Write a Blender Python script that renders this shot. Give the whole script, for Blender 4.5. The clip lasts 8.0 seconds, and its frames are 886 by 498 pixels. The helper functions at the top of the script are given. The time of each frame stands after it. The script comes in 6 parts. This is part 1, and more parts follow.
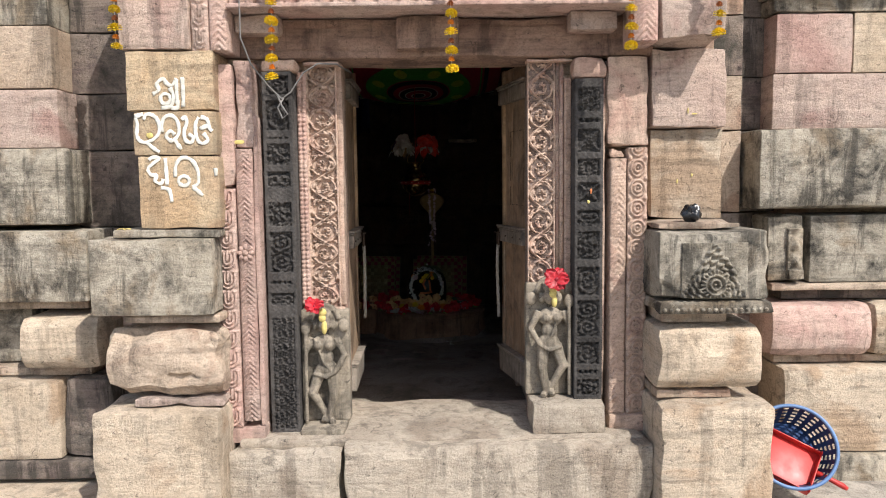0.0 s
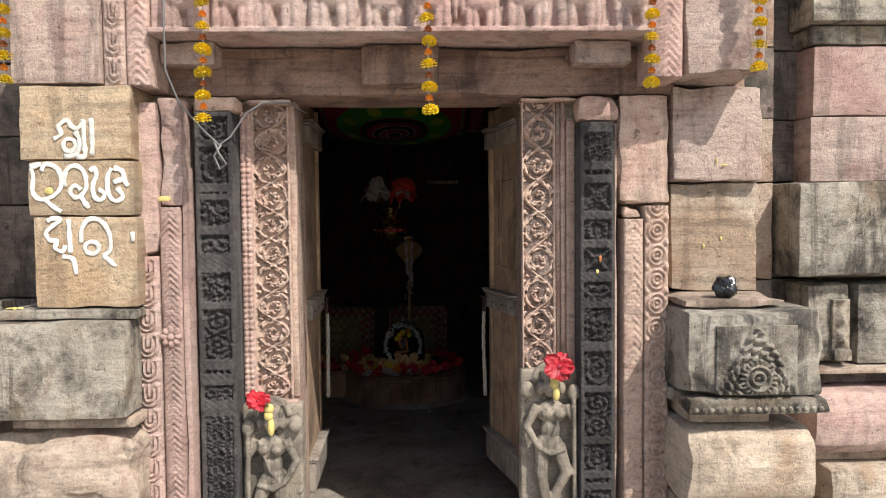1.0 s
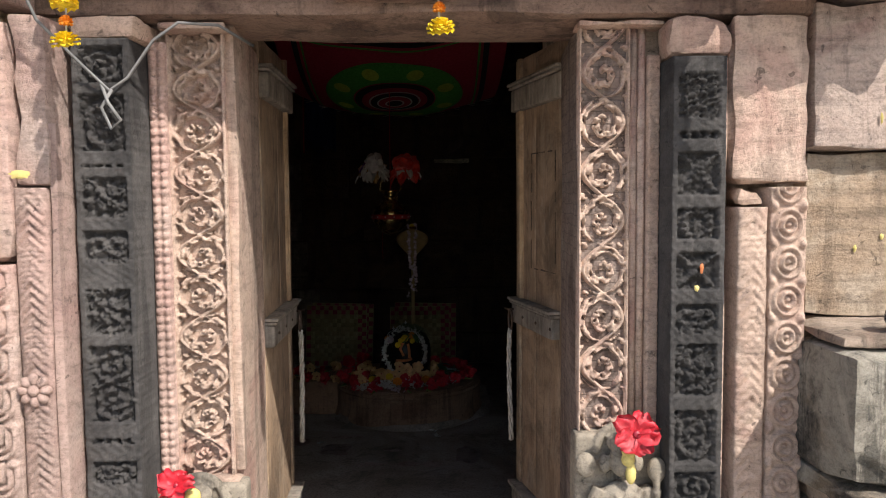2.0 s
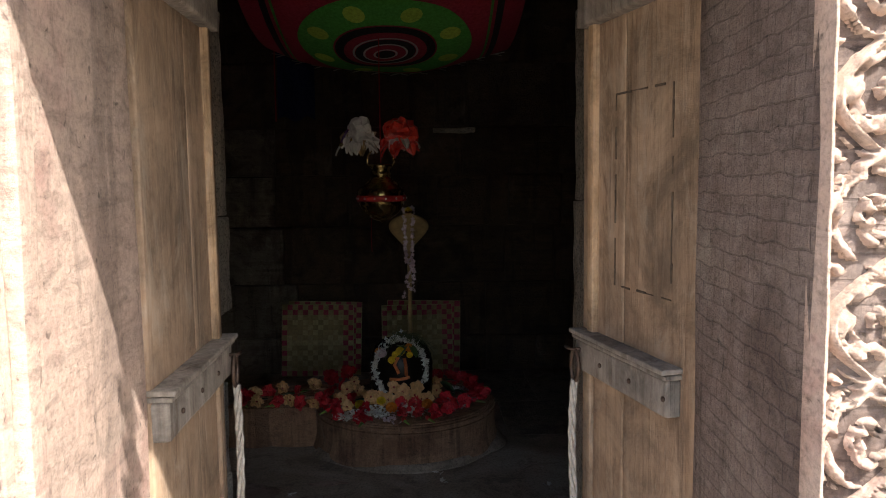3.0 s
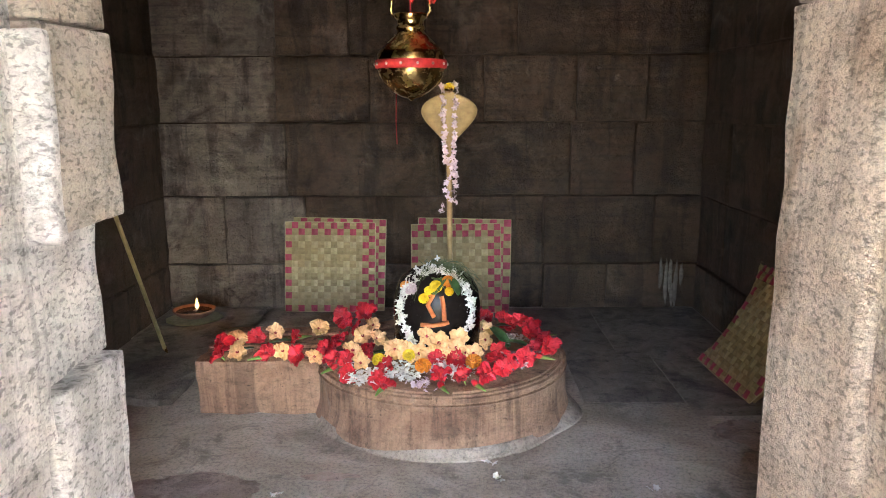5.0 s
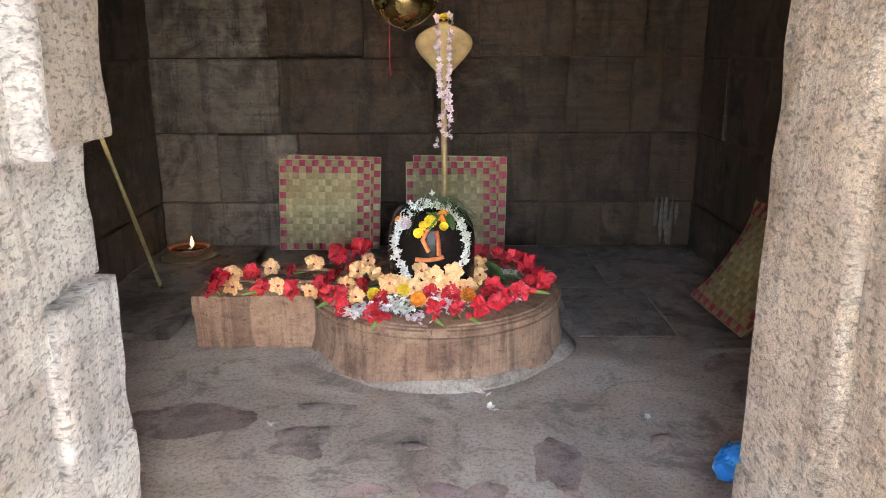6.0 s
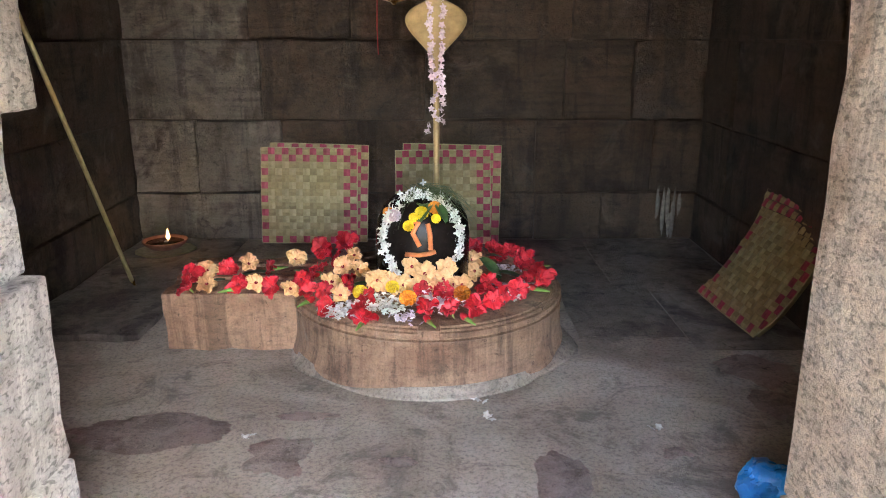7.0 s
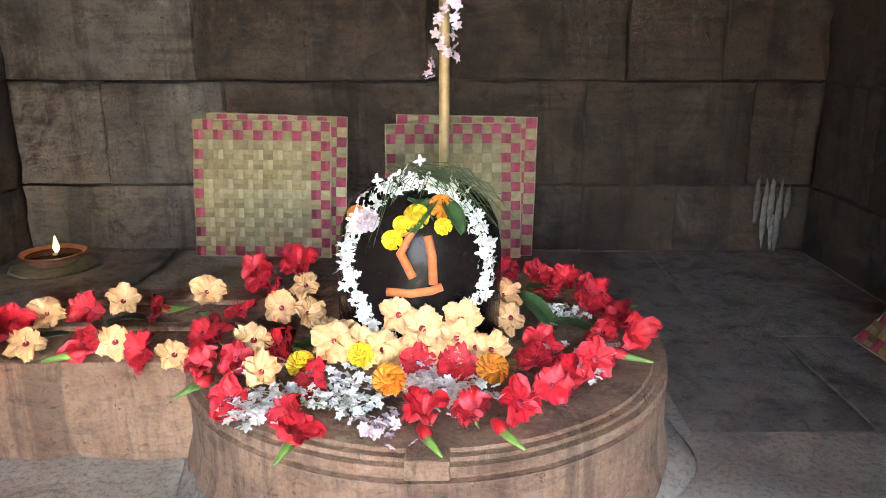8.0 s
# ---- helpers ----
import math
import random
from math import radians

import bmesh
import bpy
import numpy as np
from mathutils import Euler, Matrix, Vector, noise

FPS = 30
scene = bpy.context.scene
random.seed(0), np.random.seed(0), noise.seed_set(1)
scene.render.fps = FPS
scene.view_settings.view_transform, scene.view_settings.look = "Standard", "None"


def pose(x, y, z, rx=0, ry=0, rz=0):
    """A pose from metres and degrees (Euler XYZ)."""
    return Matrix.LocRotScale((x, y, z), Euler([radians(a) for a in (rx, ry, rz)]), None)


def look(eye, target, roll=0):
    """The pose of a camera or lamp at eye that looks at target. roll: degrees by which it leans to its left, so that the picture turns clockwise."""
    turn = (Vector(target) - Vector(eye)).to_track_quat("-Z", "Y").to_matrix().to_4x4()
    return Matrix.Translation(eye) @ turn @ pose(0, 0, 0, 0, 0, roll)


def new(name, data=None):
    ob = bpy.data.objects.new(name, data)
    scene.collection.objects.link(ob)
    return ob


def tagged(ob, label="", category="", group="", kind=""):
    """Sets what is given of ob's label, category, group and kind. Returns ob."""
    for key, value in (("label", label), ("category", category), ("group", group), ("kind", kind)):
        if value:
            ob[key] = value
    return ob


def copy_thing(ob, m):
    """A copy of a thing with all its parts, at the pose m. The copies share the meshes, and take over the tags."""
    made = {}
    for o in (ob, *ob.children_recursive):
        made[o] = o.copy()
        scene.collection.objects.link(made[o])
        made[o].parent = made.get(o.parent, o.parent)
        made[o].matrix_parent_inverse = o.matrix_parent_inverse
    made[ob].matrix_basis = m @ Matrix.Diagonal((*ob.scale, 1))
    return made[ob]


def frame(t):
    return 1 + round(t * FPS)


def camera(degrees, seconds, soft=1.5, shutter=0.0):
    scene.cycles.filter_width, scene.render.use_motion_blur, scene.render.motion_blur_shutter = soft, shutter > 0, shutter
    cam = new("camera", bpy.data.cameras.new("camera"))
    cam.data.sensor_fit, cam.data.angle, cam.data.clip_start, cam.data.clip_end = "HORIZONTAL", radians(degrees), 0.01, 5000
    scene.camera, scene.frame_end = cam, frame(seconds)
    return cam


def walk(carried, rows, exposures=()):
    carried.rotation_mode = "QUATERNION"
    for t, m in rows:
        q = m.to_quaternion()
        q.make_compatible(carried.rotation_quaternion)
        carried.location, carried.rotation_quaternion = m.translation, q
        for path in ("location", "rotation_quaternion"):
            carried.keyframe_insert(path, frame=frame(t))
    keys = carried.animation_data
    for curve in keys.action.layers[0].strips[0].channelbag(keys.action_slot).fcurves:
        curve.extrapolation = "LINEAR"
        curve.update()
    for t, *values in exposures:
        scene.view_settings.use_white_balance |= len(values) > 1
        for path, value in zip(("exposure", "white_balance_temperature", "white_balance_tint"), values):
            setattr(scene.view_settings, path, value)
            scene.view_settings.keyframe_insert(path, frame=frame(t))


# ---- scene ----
cam = camera(60.2, 8.0, soft=1.0)
PATH = [
    (0, (-0.069, -0.007, 1.442), (-0.067, 1.986, 1.266), -0.65),
    (0.5, (-0.081, 0.298, 1.501), (-0.034, 2.293, 1.373), -0.87),
    (1, (-0.052, 0.683, 1.565), (0.004, 2.68, 1.474), -0.55),
    (1.2, (-0.038, 0.863, 1.593), (0.008, 2.86, 1.508), -0.4),
    (2.3, (-0.052, 2.062, 1.566), (-0.014, 4.055, 1.413), -0.5),
    (2.5, (-0.056, 2.300, 1.583), (-0.018, 4.293, 1.425), -0.6),
    (3, (-0.102, 2.872, 1.552), (-0.040, 4.862, 1.363), -0.7),
    (3.5, (-0.118, 3.445, 1.515), (-0.078, 5.431, 1.289), -0.9),
    (4, (-0.126, 3.88, 1.455), (-0.12, 5.861, 1.177), -0.54),
    (4.5, (-0.147, 4.09, 1.407), (-0.153, 6.064, 1.085), -0.46),
    (5, (-0.159, 4.169, 1.301), (-0.18, 6.131, 0.918), -0.29),
    (6.5, (-0.151, 4.166, 1.256), (-0.151, 6.088, 0.704), -0.16),
    (7, (-0.164, 4.40, 1.205), (-0.148, 6.325, 0.66), 0.0),
    (7.5, (-0.178, 5.28, 1.01), (-0.148, 7.202, 0.456), 0.0),
    (8, (-0.165, 5.70, 0.912), (-0.168, 7.623, 0.364), 0.0),
]
walk(cam, [(t, look(eye, target, roll)) for t, eye, target, roll in PATH],
     exposures=[(0, 0.26), (1.2, 0.28), (2.5, 0.88), (3.0, 1.68), (3.5, 3.35), (4.0, 4.42), (4.5, 5.2), (5.0, 5.85), (6.5, 5.75), (7.0, 5.8), (7.5, 5.9), (8.0, 6.3)])

# ---- light: high sun from the front right, clear sky ----
SUN = Vector((0.72, -1.0, 1.37)).normalized()
world = bpy.data.worlds.new("sky")
scene.world = world
world.use_nodes = True
sky = world.node_tree.nodes.new("ShaderNodeTexSky")
sky.sky_type, sky.sun_disc = "NISHITA", False
sky.sun_elevation = math.asin(SUN.z)
sky.sun_rotation = math.atan2(SUN.x, SUN.y)
sky.air_density, sky.dust_density = 1.0, 2.0
world.node_tree.links.new(sky.outputs[0], world.node_tree.nodes["Background"].inputs[0])
world.node_tree.nodes["Background"].inputs[1].default_value = 0.17
sun_data = bpy.data.lights.new("sun", "SUN")
sun_data.energy, sun_data.angle, sun_data.color = 4.4, radians(0.5), (1.0, 0.965, 0.91)
sun_ob = new("sun", sun_data)
sun_ob.matrix_world = look(SUN * 30, (0, 0, 0))


# ---- materials ----
def nodes_of(name):
    m = bpy.data.materials.new(name)
    m.use_nodes = True
    nt = m.node_tree
    return m, nt, nt.nodes["Principled BSDF"]


def ramp(nt, src, stops):
    r = nt.nodes.new("ShaderNodeValToRGB")
    e = r.color_ramp.elements
    while len(e) < len(stops):
        e.new(0.5)
    for k, (p, c) in enumerate(stops):
        e[k].position = p
        e[k].color = (*c, 1) if not isinstance(c, (int, float)) else (c, c, c, 1)
    nt.links.new(src, r.inputs[0])
    return r.outputs[0]


def place(nt, sx=1.0, sy=1.0, sz=1.0, shift=True):
    """World position, scaled, and shifted per object so that no two pieces share a pattern."""
    g = nt.nodes.new("ShaderNodeNewGeometry")
    mp = nt.nodes.new("ShaderNodeMapping")
    mp.inputs["Scale"].default_value = (sx, sy, sz)
    nt.links.new(g.outputs["Position"], mp.inputs["Vector"])
    if not shift:
        return mp.outputs[0]
    oi = nt.nodes.new("ShaderNodeObjectInfo")
    mu = nt.nodes.new("ShaderNodeVectorMath")
    mu.operation = "SCALE"
    mu.inputs[0].default_value = (17.0, 31.0, 23.0)
    nt.links.new(oi.outputs["Random"], mu.inputs["Scale"])
    ad = nt.nodes.new("ShaderNodeVectorMath")
    nt.links.new(mp.outputs[0], ad.inputs[0])
    nt.links.new(mu.outputs[0], ad.inputs[1])
    return ad.outputs[0]


def noise_of(nt, vec, scale, detail=6.0, rough=0.6, warp=0.0):
    n = nt.nodes.new("ShaderNodeTexNoise")
    n.inputs["Scale"].default_value, n.inputs["Detail"].default_value, n.inputs["Roughness"].default_value = scale, detail, rough
    n.inputs["Distortion"].default_value = warp
    nt.links.new(vec, n.inputs["Vector"])
    return n.outputs[0]


def mixed(nt, a, b, fac, how="MIX"):
    x = nt.nodes.new("ShaderNodeMix")
    x.data_type, x.blend_type = "RGBA", how
    for sock, v in ((x.inputs[6], a), (x.inputs[7], b), (x.inputs[0], fac)):
        if isinstance(v, (int, float)):
            sock.default_value = v
        elif isinstance(v, tuple):
            sock.default_value = (*v, 1)
        else:
            nt.links.new(v, sock)
    return x.outputs[2]


def bumped(nt, bsdf, pairs):
    last = None
    for h, strength, dist in pairs:
        b = nt.nodes.new("ShaderNodeBump")
        b.inputs["Strength"].default_value, b.inputs["Distance"].default_value = strength, dist
        nt.links.new(h, b.inputs["Height"])
        if last:
            nt.links.new(last, b.inputs["Normal"])
        last = b.outputs[0]
    nt.links.new(last, bsdf.inputs["Normal"])


def stone(name, a, b, c=None, lichen=0.3, lichen_col=(0.06, 0.055, 0.045), strata=0.5, relief=0.006, pale=0.0, upright=False, grey=0.2, chisel=34.0):
    """Weathered sandstone: broad tint, lamination, dark lichen in patches, gritty pitted relief."""
    a, b, c = (None if k is None else tuple((1 - grey) * v + grey * (0.3 * k[0] + 0.6 * k[1] + 0.1 * k[2]) for v in k) for k in (a, b, c))
    m, nt, bs = nodes_of(name)
    p = place(nt)
    flat = place(nt, 45.0, 45.0, 1.3) if upright else place(nt, 1.0, 1.0, 20.0)
    broad = noise_of(nt, p, 2.6, 5, 0.6, 0.6)
    col = ramp(nt, broad, [(0.36, a), (0.52, b), (0.64, c or a)])
    lay = noise_of(nt, flat, 1.6, 6, 0.65, 0.4)
    where = ramp(nt, noise_of(nt, p, 1.3, 4, 0.6), [(0.42, 0.15 * strata), (0.60, min(1.0, 1.3 * strata))])
    col = mixed(nt, col, ramp(nt, lay, [(0.34, 0.42), (0.5, 1.0), (0.66, 1.14)]), where, "MULTIPLY")
    run = noise_of(nt, place(nt, 7.0, 7.0, 0.8), 1.0, 8, 0.7, 0.5)
    col = mixed(nt, col, ramp(nt, run, [(0.41, 0.28), (0.48, 1.0)]), min(0.85, 0.3 + lichen), "MULTIPLY")
    grit = noise_of(nt, p, 110, 6, 0.8)
    col = mixed(nt, col, ramp(nt, grit, [(0.36, 0.4), (0.49, 1.0), (0.62, 1.2)]), 0.45, "MULTIPLY")
    mid = noise_of(nt, place(nt, 1.0, 1.0, 2.6), 13, 10, 0.78, 0.6)
    col = mixed(nt, col, ramp(nt, mid, [(0.36, 0.5), (0.5, 1.0), (0.66, 1.12)]), 0.7, "MULTIPLY")
    warped = nt.nodes.new("ShaderNodeVectorMath")
    warped.operation = "MULTIPLY_ADD"
    wob = nt.nodes.new("ShaderNodeTexNoise")
    wob.inputs["Scale"].default_value, wob.inputs["Detail"].default_value = 5.0, 6.0
    nt.links.new(p, wob.inputs["Vector"])
    nt.links.new(wob.outputs["Color"], warped.inputs[0])
    warped.inputs[1].default_value = (0.35, 0.35, 0.35)
    nt.links.new(p, warped.inputs[2])
    cell = nt.nodes.new("ShaderNodeTexVoronoi")
    cell.feature = "DISTANCE_TO_EDGE"
    cell.inputs["Scale"].default_value = 1.25
    nt.links.new(warped.outputs[0], cell.inputs["Vector"])
    hair = ramp(nt, cell.outputs["Distance"], [(0.0, 0.35), (0.012, 1.0)])
    here = ramp(nt, noise_of(nt, p, 1.9, 3), [(0.57, 0.0), (0.63, 0.7)])
    col = mixed(nt, col, hair, here, "MULTIPLY")
    spots = noise_of(nt, p, 5.5, 9, 0.72, 0.3)
    col = mixed(nt, col, lichen_col, ramp(nt, spots, [(0.64 - 0.28 * lichen, 0.0), (0.78 - 0.2 * lichen, min(1.0, 0.45 + lichen))]))
    if pale:
        bl = noise_of(nt, p, 3.4, 8, 0.7, 0.8)
        col = mixed(nt, col, (0.62, 0.56, 0.46), ramp(nt, bl, [(0.56, 0.0), (0.68, pale)]))
    oi = nt.nodes.new("ShaderNodeObjectInfo")
    col = mixed(nt, col, ramp(nt, oi.outputs["Random"], [(0.0, (0.84, 0.82, 0.80)), (0.5, (1.0, 0.98, 0.96)), (1.0, (1.06, 1.02, 0.98))]), 1.0, "MULTIPLY")
    nt.links.new(col, bs.inputs["Base Color"])
    bs.inputs["Roughness"].default_value = 0.92
    pits = noise_of(nt, place(nt, 1.0, 1.0, 2.0) if chisel > 40 else p, chisel, 3, 0.5, 0.5)
    chips = noise_of(nt, p, 30, 4, 0.6, 1.2)
    col = mixed(nt, col, ramp(nt, chips, [(0.30, 0.25), (0.37, 1.0)]), 0.5 if chisel > 40 else 0.75, "MULTIPLY")
    if chisel > 40:
        col = mixed(nt, col, ramp(nt, pits, [(0.36, 0.35), (0.46, 1.0)]), 0.75, "MULTIPLY")
    nt.links.new(col, bs.inputs["Base Color"])
    bumped(nt, bs, [(lay, 0.45, relief * 1.8), (noise_of(nt, p, 16, 10, 0.75), 0.9, relief * 3), (pits, 0.8, relief * (1.6 if chisel > 40 else 0.6)), (chips, 0.6, relief * 1.2), (grit, 0.8, relief * 1.1)])
    return m


def plain(name, col, rough=0.6, metal=0.0, vary=0.25, scale=30.0, bump=0.0, sub=0.0, coat=0.0):
    m, nt, bs = nodes_of(name)
    p = place(nt)
    n = noise_of(nt, p, scale, 6, 0.65)
    oi = nt.nodes.new("ShaderNodeObjectInfo")
    c = mixed(nt, tuple(col), ramp(nt, n, [(0.3, 1 - vary), (0.7, 1 + vary * 0.3)]), 1.0, "MULTIPLY")
    c = mixed(nt, c, ramp(nt, oi.outputs["Random"], [(0.0, 1 - vary * 0.7), (1.0, 1.05)]), 1.0, "MULTIPLY")
    nt.links.new(c, bs.inputs["Base Color"])
    nt.links.new(ramp(nt, n, [(0.3, min(1, rough + 0.12)), (0.7, max(0.02, rough - 0.12))]), bs.inputs["Roughness"])
    bs.inputs["Metallic"].default_value = metal
    bs.inputs["Coat Weight"].default_value = coat
    if sub:
        bs.inputs["Subsurface Weight"].default_value = sub
        bs.inputs["Subsurface Radius"].default_value = (0.01, 0.006, 0.004)
    if bump:
        bumped(nt, bs, [(n, 0.6, bump)])
    return m


M = dict(
    cream=stone("cream_sandstone", (0.52, 0.40, 0.27), (0.62, 0.50, 0.36), (0.48, 0.33, 0.20), 0.10),
    ochre=stone("ochre_sandstone", (0.58, 0.38, 0.19), (0.62, 0.46, 0.27), (0.50, 0.31, 0.16), 0.08),
    tan=stone("tan_sandstone", (0.46, 0.33, 0.22), (0.56, 0.43, 0.31), (0.42, 0.26, 0.17), 0.22),
    pink=stone("pink_sandstone", (0.50, 0.35, 0.28), (0.56, 0.42, 0.34), (0.45, 0.27, 0.22), 0.2),
    rose=stone("rose_sandstone", (0.50, 0.29, 0.24), (0.56, 0.37, 0.30), (0.55, 0.40, 0.33), 0.06, strata=0.25, relief=0.004),
    grey=stone("lichen_grey_sandstone", (0.34, 0.29, 0.21), (0.46, 0.41, 0.32), (0.31, 0.23, 0.14), 0.62, (0.035, 0.032, 0.026), pale=0.85),
    # dark stained stone that also carries the shade of the recesses in its colour
    dim=stone("shaded_stained_sandstone", (0.20, 0.16, 0.13), (0.26, 0.20, 0.16), (0.16, 0.11, 0.10), 0.6),
    scroll=stone("carved_buff_sandstone", (0.50, 0.35, 0.27), (0.56, 0.41, 0.32), (0.47, 0.29, 0.23), 0.10, strata=0.3, relief=0.003, grey=0.05),
    black=stone("oiled_black_stone", (0.05, 0.045, 0.042), (0.085, 0.076, 0.07), (0.04, 0.035, 0.033), 0.2, (0.03, 0.028, 0.028), strata=0.2, relief=0.003),
    figure=stone("oiled_grey_figure_stone", (0.24, 0.20, 0.145), (0.33, 0.275, 0.20), (0.16, 0.135, 0.10), 0.42, (0.05, 0.045, 0.04), strata=0.1, relief=0.002),
    jamb=stone("dressed_grey_stone", (0.59, 0.505, 0.395), (0.71, 0.63, 0.52), (0.48, 0.38, 0.275), 0.10, strata=0.25, relief=0.024, chisel=56.0, grey=0.1),
    # whiter copy of jamb: sunlight bounced onto the left side put into colour
    limed=stone("bounce_lit_dressed_stone", (0.72, 0.68, 0.62), (0.80, 0.77, 0.72), (0.64, 0.59, 0.52), 0.06, strata=0.15, relief=0.020, chisel=60.0, grey=0.5),
    lintel=stone("brown_lintel_stone", (0.27, 0.15, 0.10), (0.36, 0.22, 0.15), (0.20, 0.11, 0.075), 0.30),
    soot=stone("sooty_shrine_stone", (0.060, 0.040, 0.026), (0.095, 0.064, 0.042), (0.042, 0.028, 0.019), 0.22, (0.022, 0.017, 0.013), pale=0.10, relief=0.014, grey=0.0),
    flag=stone("dark_brown_flagstone", (0.17, 0.138, 0.112), (0.23, 0.19, 0.158), (0.12, 0.095, 0.077), 0.2, (0.03, 0.024, 0.02), pale=0.12, relief=0.012, strata=0.0, grey=0.1),
    # lighter copy of soot with pale patches: light from the doorway put into colour
    soot_lit=stone("door_lit_sooty_stone", (0.15, 0.12, 0.095), (0.215, 0.178, 0.145), (0.10, 0.075, 0.057), 0.2, (0.03, 0.024, 0.019), pale=0.28, relief=0.014, grey=0.0),
    yoni=stone("red_brown_worn_stone", (0.25, 0.145, 0.09), (0.33, 0.205, 0.13), (0.19, 0.105, 0.064), 0.28, (0.06, 0.038, 0.026), strata=0.4, pale=0.2, upright=True, grey=0.0),
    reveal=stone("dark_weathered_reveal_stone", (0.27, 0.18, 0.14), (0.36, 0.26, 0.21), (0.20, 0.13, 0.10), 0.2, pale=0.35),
    sill=stone("grey_sill_stone", (0.44, 0.36, 0.27), (0.52, 0.44, 0.34), (0.38, 0.30, 0.22), 0.16),
    ground=stone("pale_paving_dust", (0.42, 0.37, 0.31), (0.50, 0.45, 0.38), (0.37, 0.32, 0.26), 0.12),
)


def scored(m, wide=0.052, high=0.030):
    """Mason's scoring: a shallow net of cut lines over a stone already made."""
    nt = m.node_tree
    bs = nt.nodes["Principled BSDF"]
    g = nt.nodes.new("ShaderNodeNewGeometry")
    sep = nt.nodes.new("ShaderNodeSeparateXYZ")
    com = nt.nodes.new("ShaderNodeCombineXYZ")
    nt.links.new(g.outputs["Position"], sep.inputs[0])
    nt.links.new(sep.outputs["Y"], com.inputs["X"])
    nt.links.new(sep.outputs["Z"], com.inputs["Y"])
    wob = nt.nodes.new("ShaderNodeTexNoise")
    wob.inputs["Scale"].default_value = 14.0
    nt.links.new(com.outputs[0], wob.inputs["Vector"])
    bend = nt.nodes.new("ShaderNodeVectorMath")
    bend.operation = "MULTIPLY_ADD"
    nt.links.new(wob.outputs["Color"], bend.inputs[0])
    bend.inputs[1].default_value = (0.02, 0.02, 0.0)
    nt.links.new(com.outputs[0], bend.inputs[2])
    br = nt.nodes.new("ShaderNodeTexBrick")
    br.inputs["Scale"].default_value, br.inputs["Brick Width"].default_value, br.inputs["Row Height"].default_value = 1.0, wide, high
    br.inputs["Mortar Size"].default_value, br.inputs["Mortar Smooth"].default_value = 0.0022, 0.6
    nt.links.new(bend.outputs[0], br.inputs["Vector"])
    old = bs.inputs["Base Color"].links[0].from_socket
    nt.links.new(mixed(nt, old, ramp(nt, br.outputs["Fac"], [(0.0, 1.0), (1.0, 0.45)]), 0.55, "MULTIPLY"), bs.inputs["Base Color"])
    bump = nt.nodes.new("ShaderNodeBump")
    bump.inputs["Strength"].default_value, bump.inputs["Distance"].default_value = 0.5, 0.004
    bump.invert = True
    nt.links.new(br.outputs["Fac"], bump.inputs["Height"])
    nt.links.new(bs.inputs["Normal"].links[0].from_socket, bump.inputs["Normal"])
    nt.links.new(bump.outputs[0], bs.inputs["Normal"])


scored(M["reveal"])


def cement():
    """Trowelled cement floor with dark damp areas and worn-through patches."""
    m, nt, bs = nodes_of("worn_cement")
    p = place(nt, shift=False)
    c = ramp(nt, noise_of(nt, p, 1.7, 7, 0.62, 0.7), [(0.3, (0.16, 0.13, 0.10)), (0.5, (0.315, 0.265, 0.215)), (0.72, (0.45, 0.40, 0.345))])
    c = mixed(nt, c, ramp(nt, noise_of(nt, p, 70, 8, 0.8), [(0.36, 0.35), (0.52, 1.05)]), 0.9, "MULTIPLY")
    c = mixed(nt, c, (0.10, 0.085, 0.075), ramp(nt, noise_of(nt, p, 4.2, 10, 0.8, 0.9), [(0.52, 0.0), (0.62, 0.7)]))
    nt.links.new(c, bs.inputs["Base Color"])
    bs.inputs["Roughness"].default_value = 0.8
    bumped(nt, bs, [(noise_of(nt, p, 6, 10, 0.75), 0.8, 0.022), (noise_of(nt, p, 90, 6, 0.8), 0.6, 0.004)])
    return m


def wood(name, a, b, c):
    """Old unpainted door wood: vertical grain, bleached and stained streaks."""
    m, nt, bs = nodes_of(name)
    p = place(nt, 14, 14, 0.7)
    q = place(nt)
    g = noise_of(nt, p, 2.2, 9, 0.7, 1.2)
    col = ramp(nt, g, [(0.28, a), (0.5, b), (0.74, c)])
    col = mixed(nt, col, ramp(nt, noise_of(nt, q, 4.5, 9, 0.75, 0.5), [(0.38, 0.42), (0.60, 1.12)]), 0.95, "MULTIPLY")
    col = mixed(nt, col, (0.55, 0.46, 0.36), ramp(nt, noise_of(nt, place(nt, 3, 3, 1), 3.2, 10, 0.8, 1.0), [(0.53, 0.0), (0.66, 0.4)]))
    col = mixed(nt, col, (0.09, 0.055, 0.035), ramp(nt, noise_of(nt, place(nt, 9, 9, 1.2), 1.6, 9, 0.8, 0.6), [(0.55, 0.0), (0.66, 0.75)]))
    nt.links.new(col, bs.inputs["Base Color"])
    bs.inputs["Roughness"].default_value = 0.8
    bumped(nt, bs, [(g, 0.9, 0.007), (noise_of(nt, q, 40, 8, 0.8), 0.5, 0.003)])
    return m


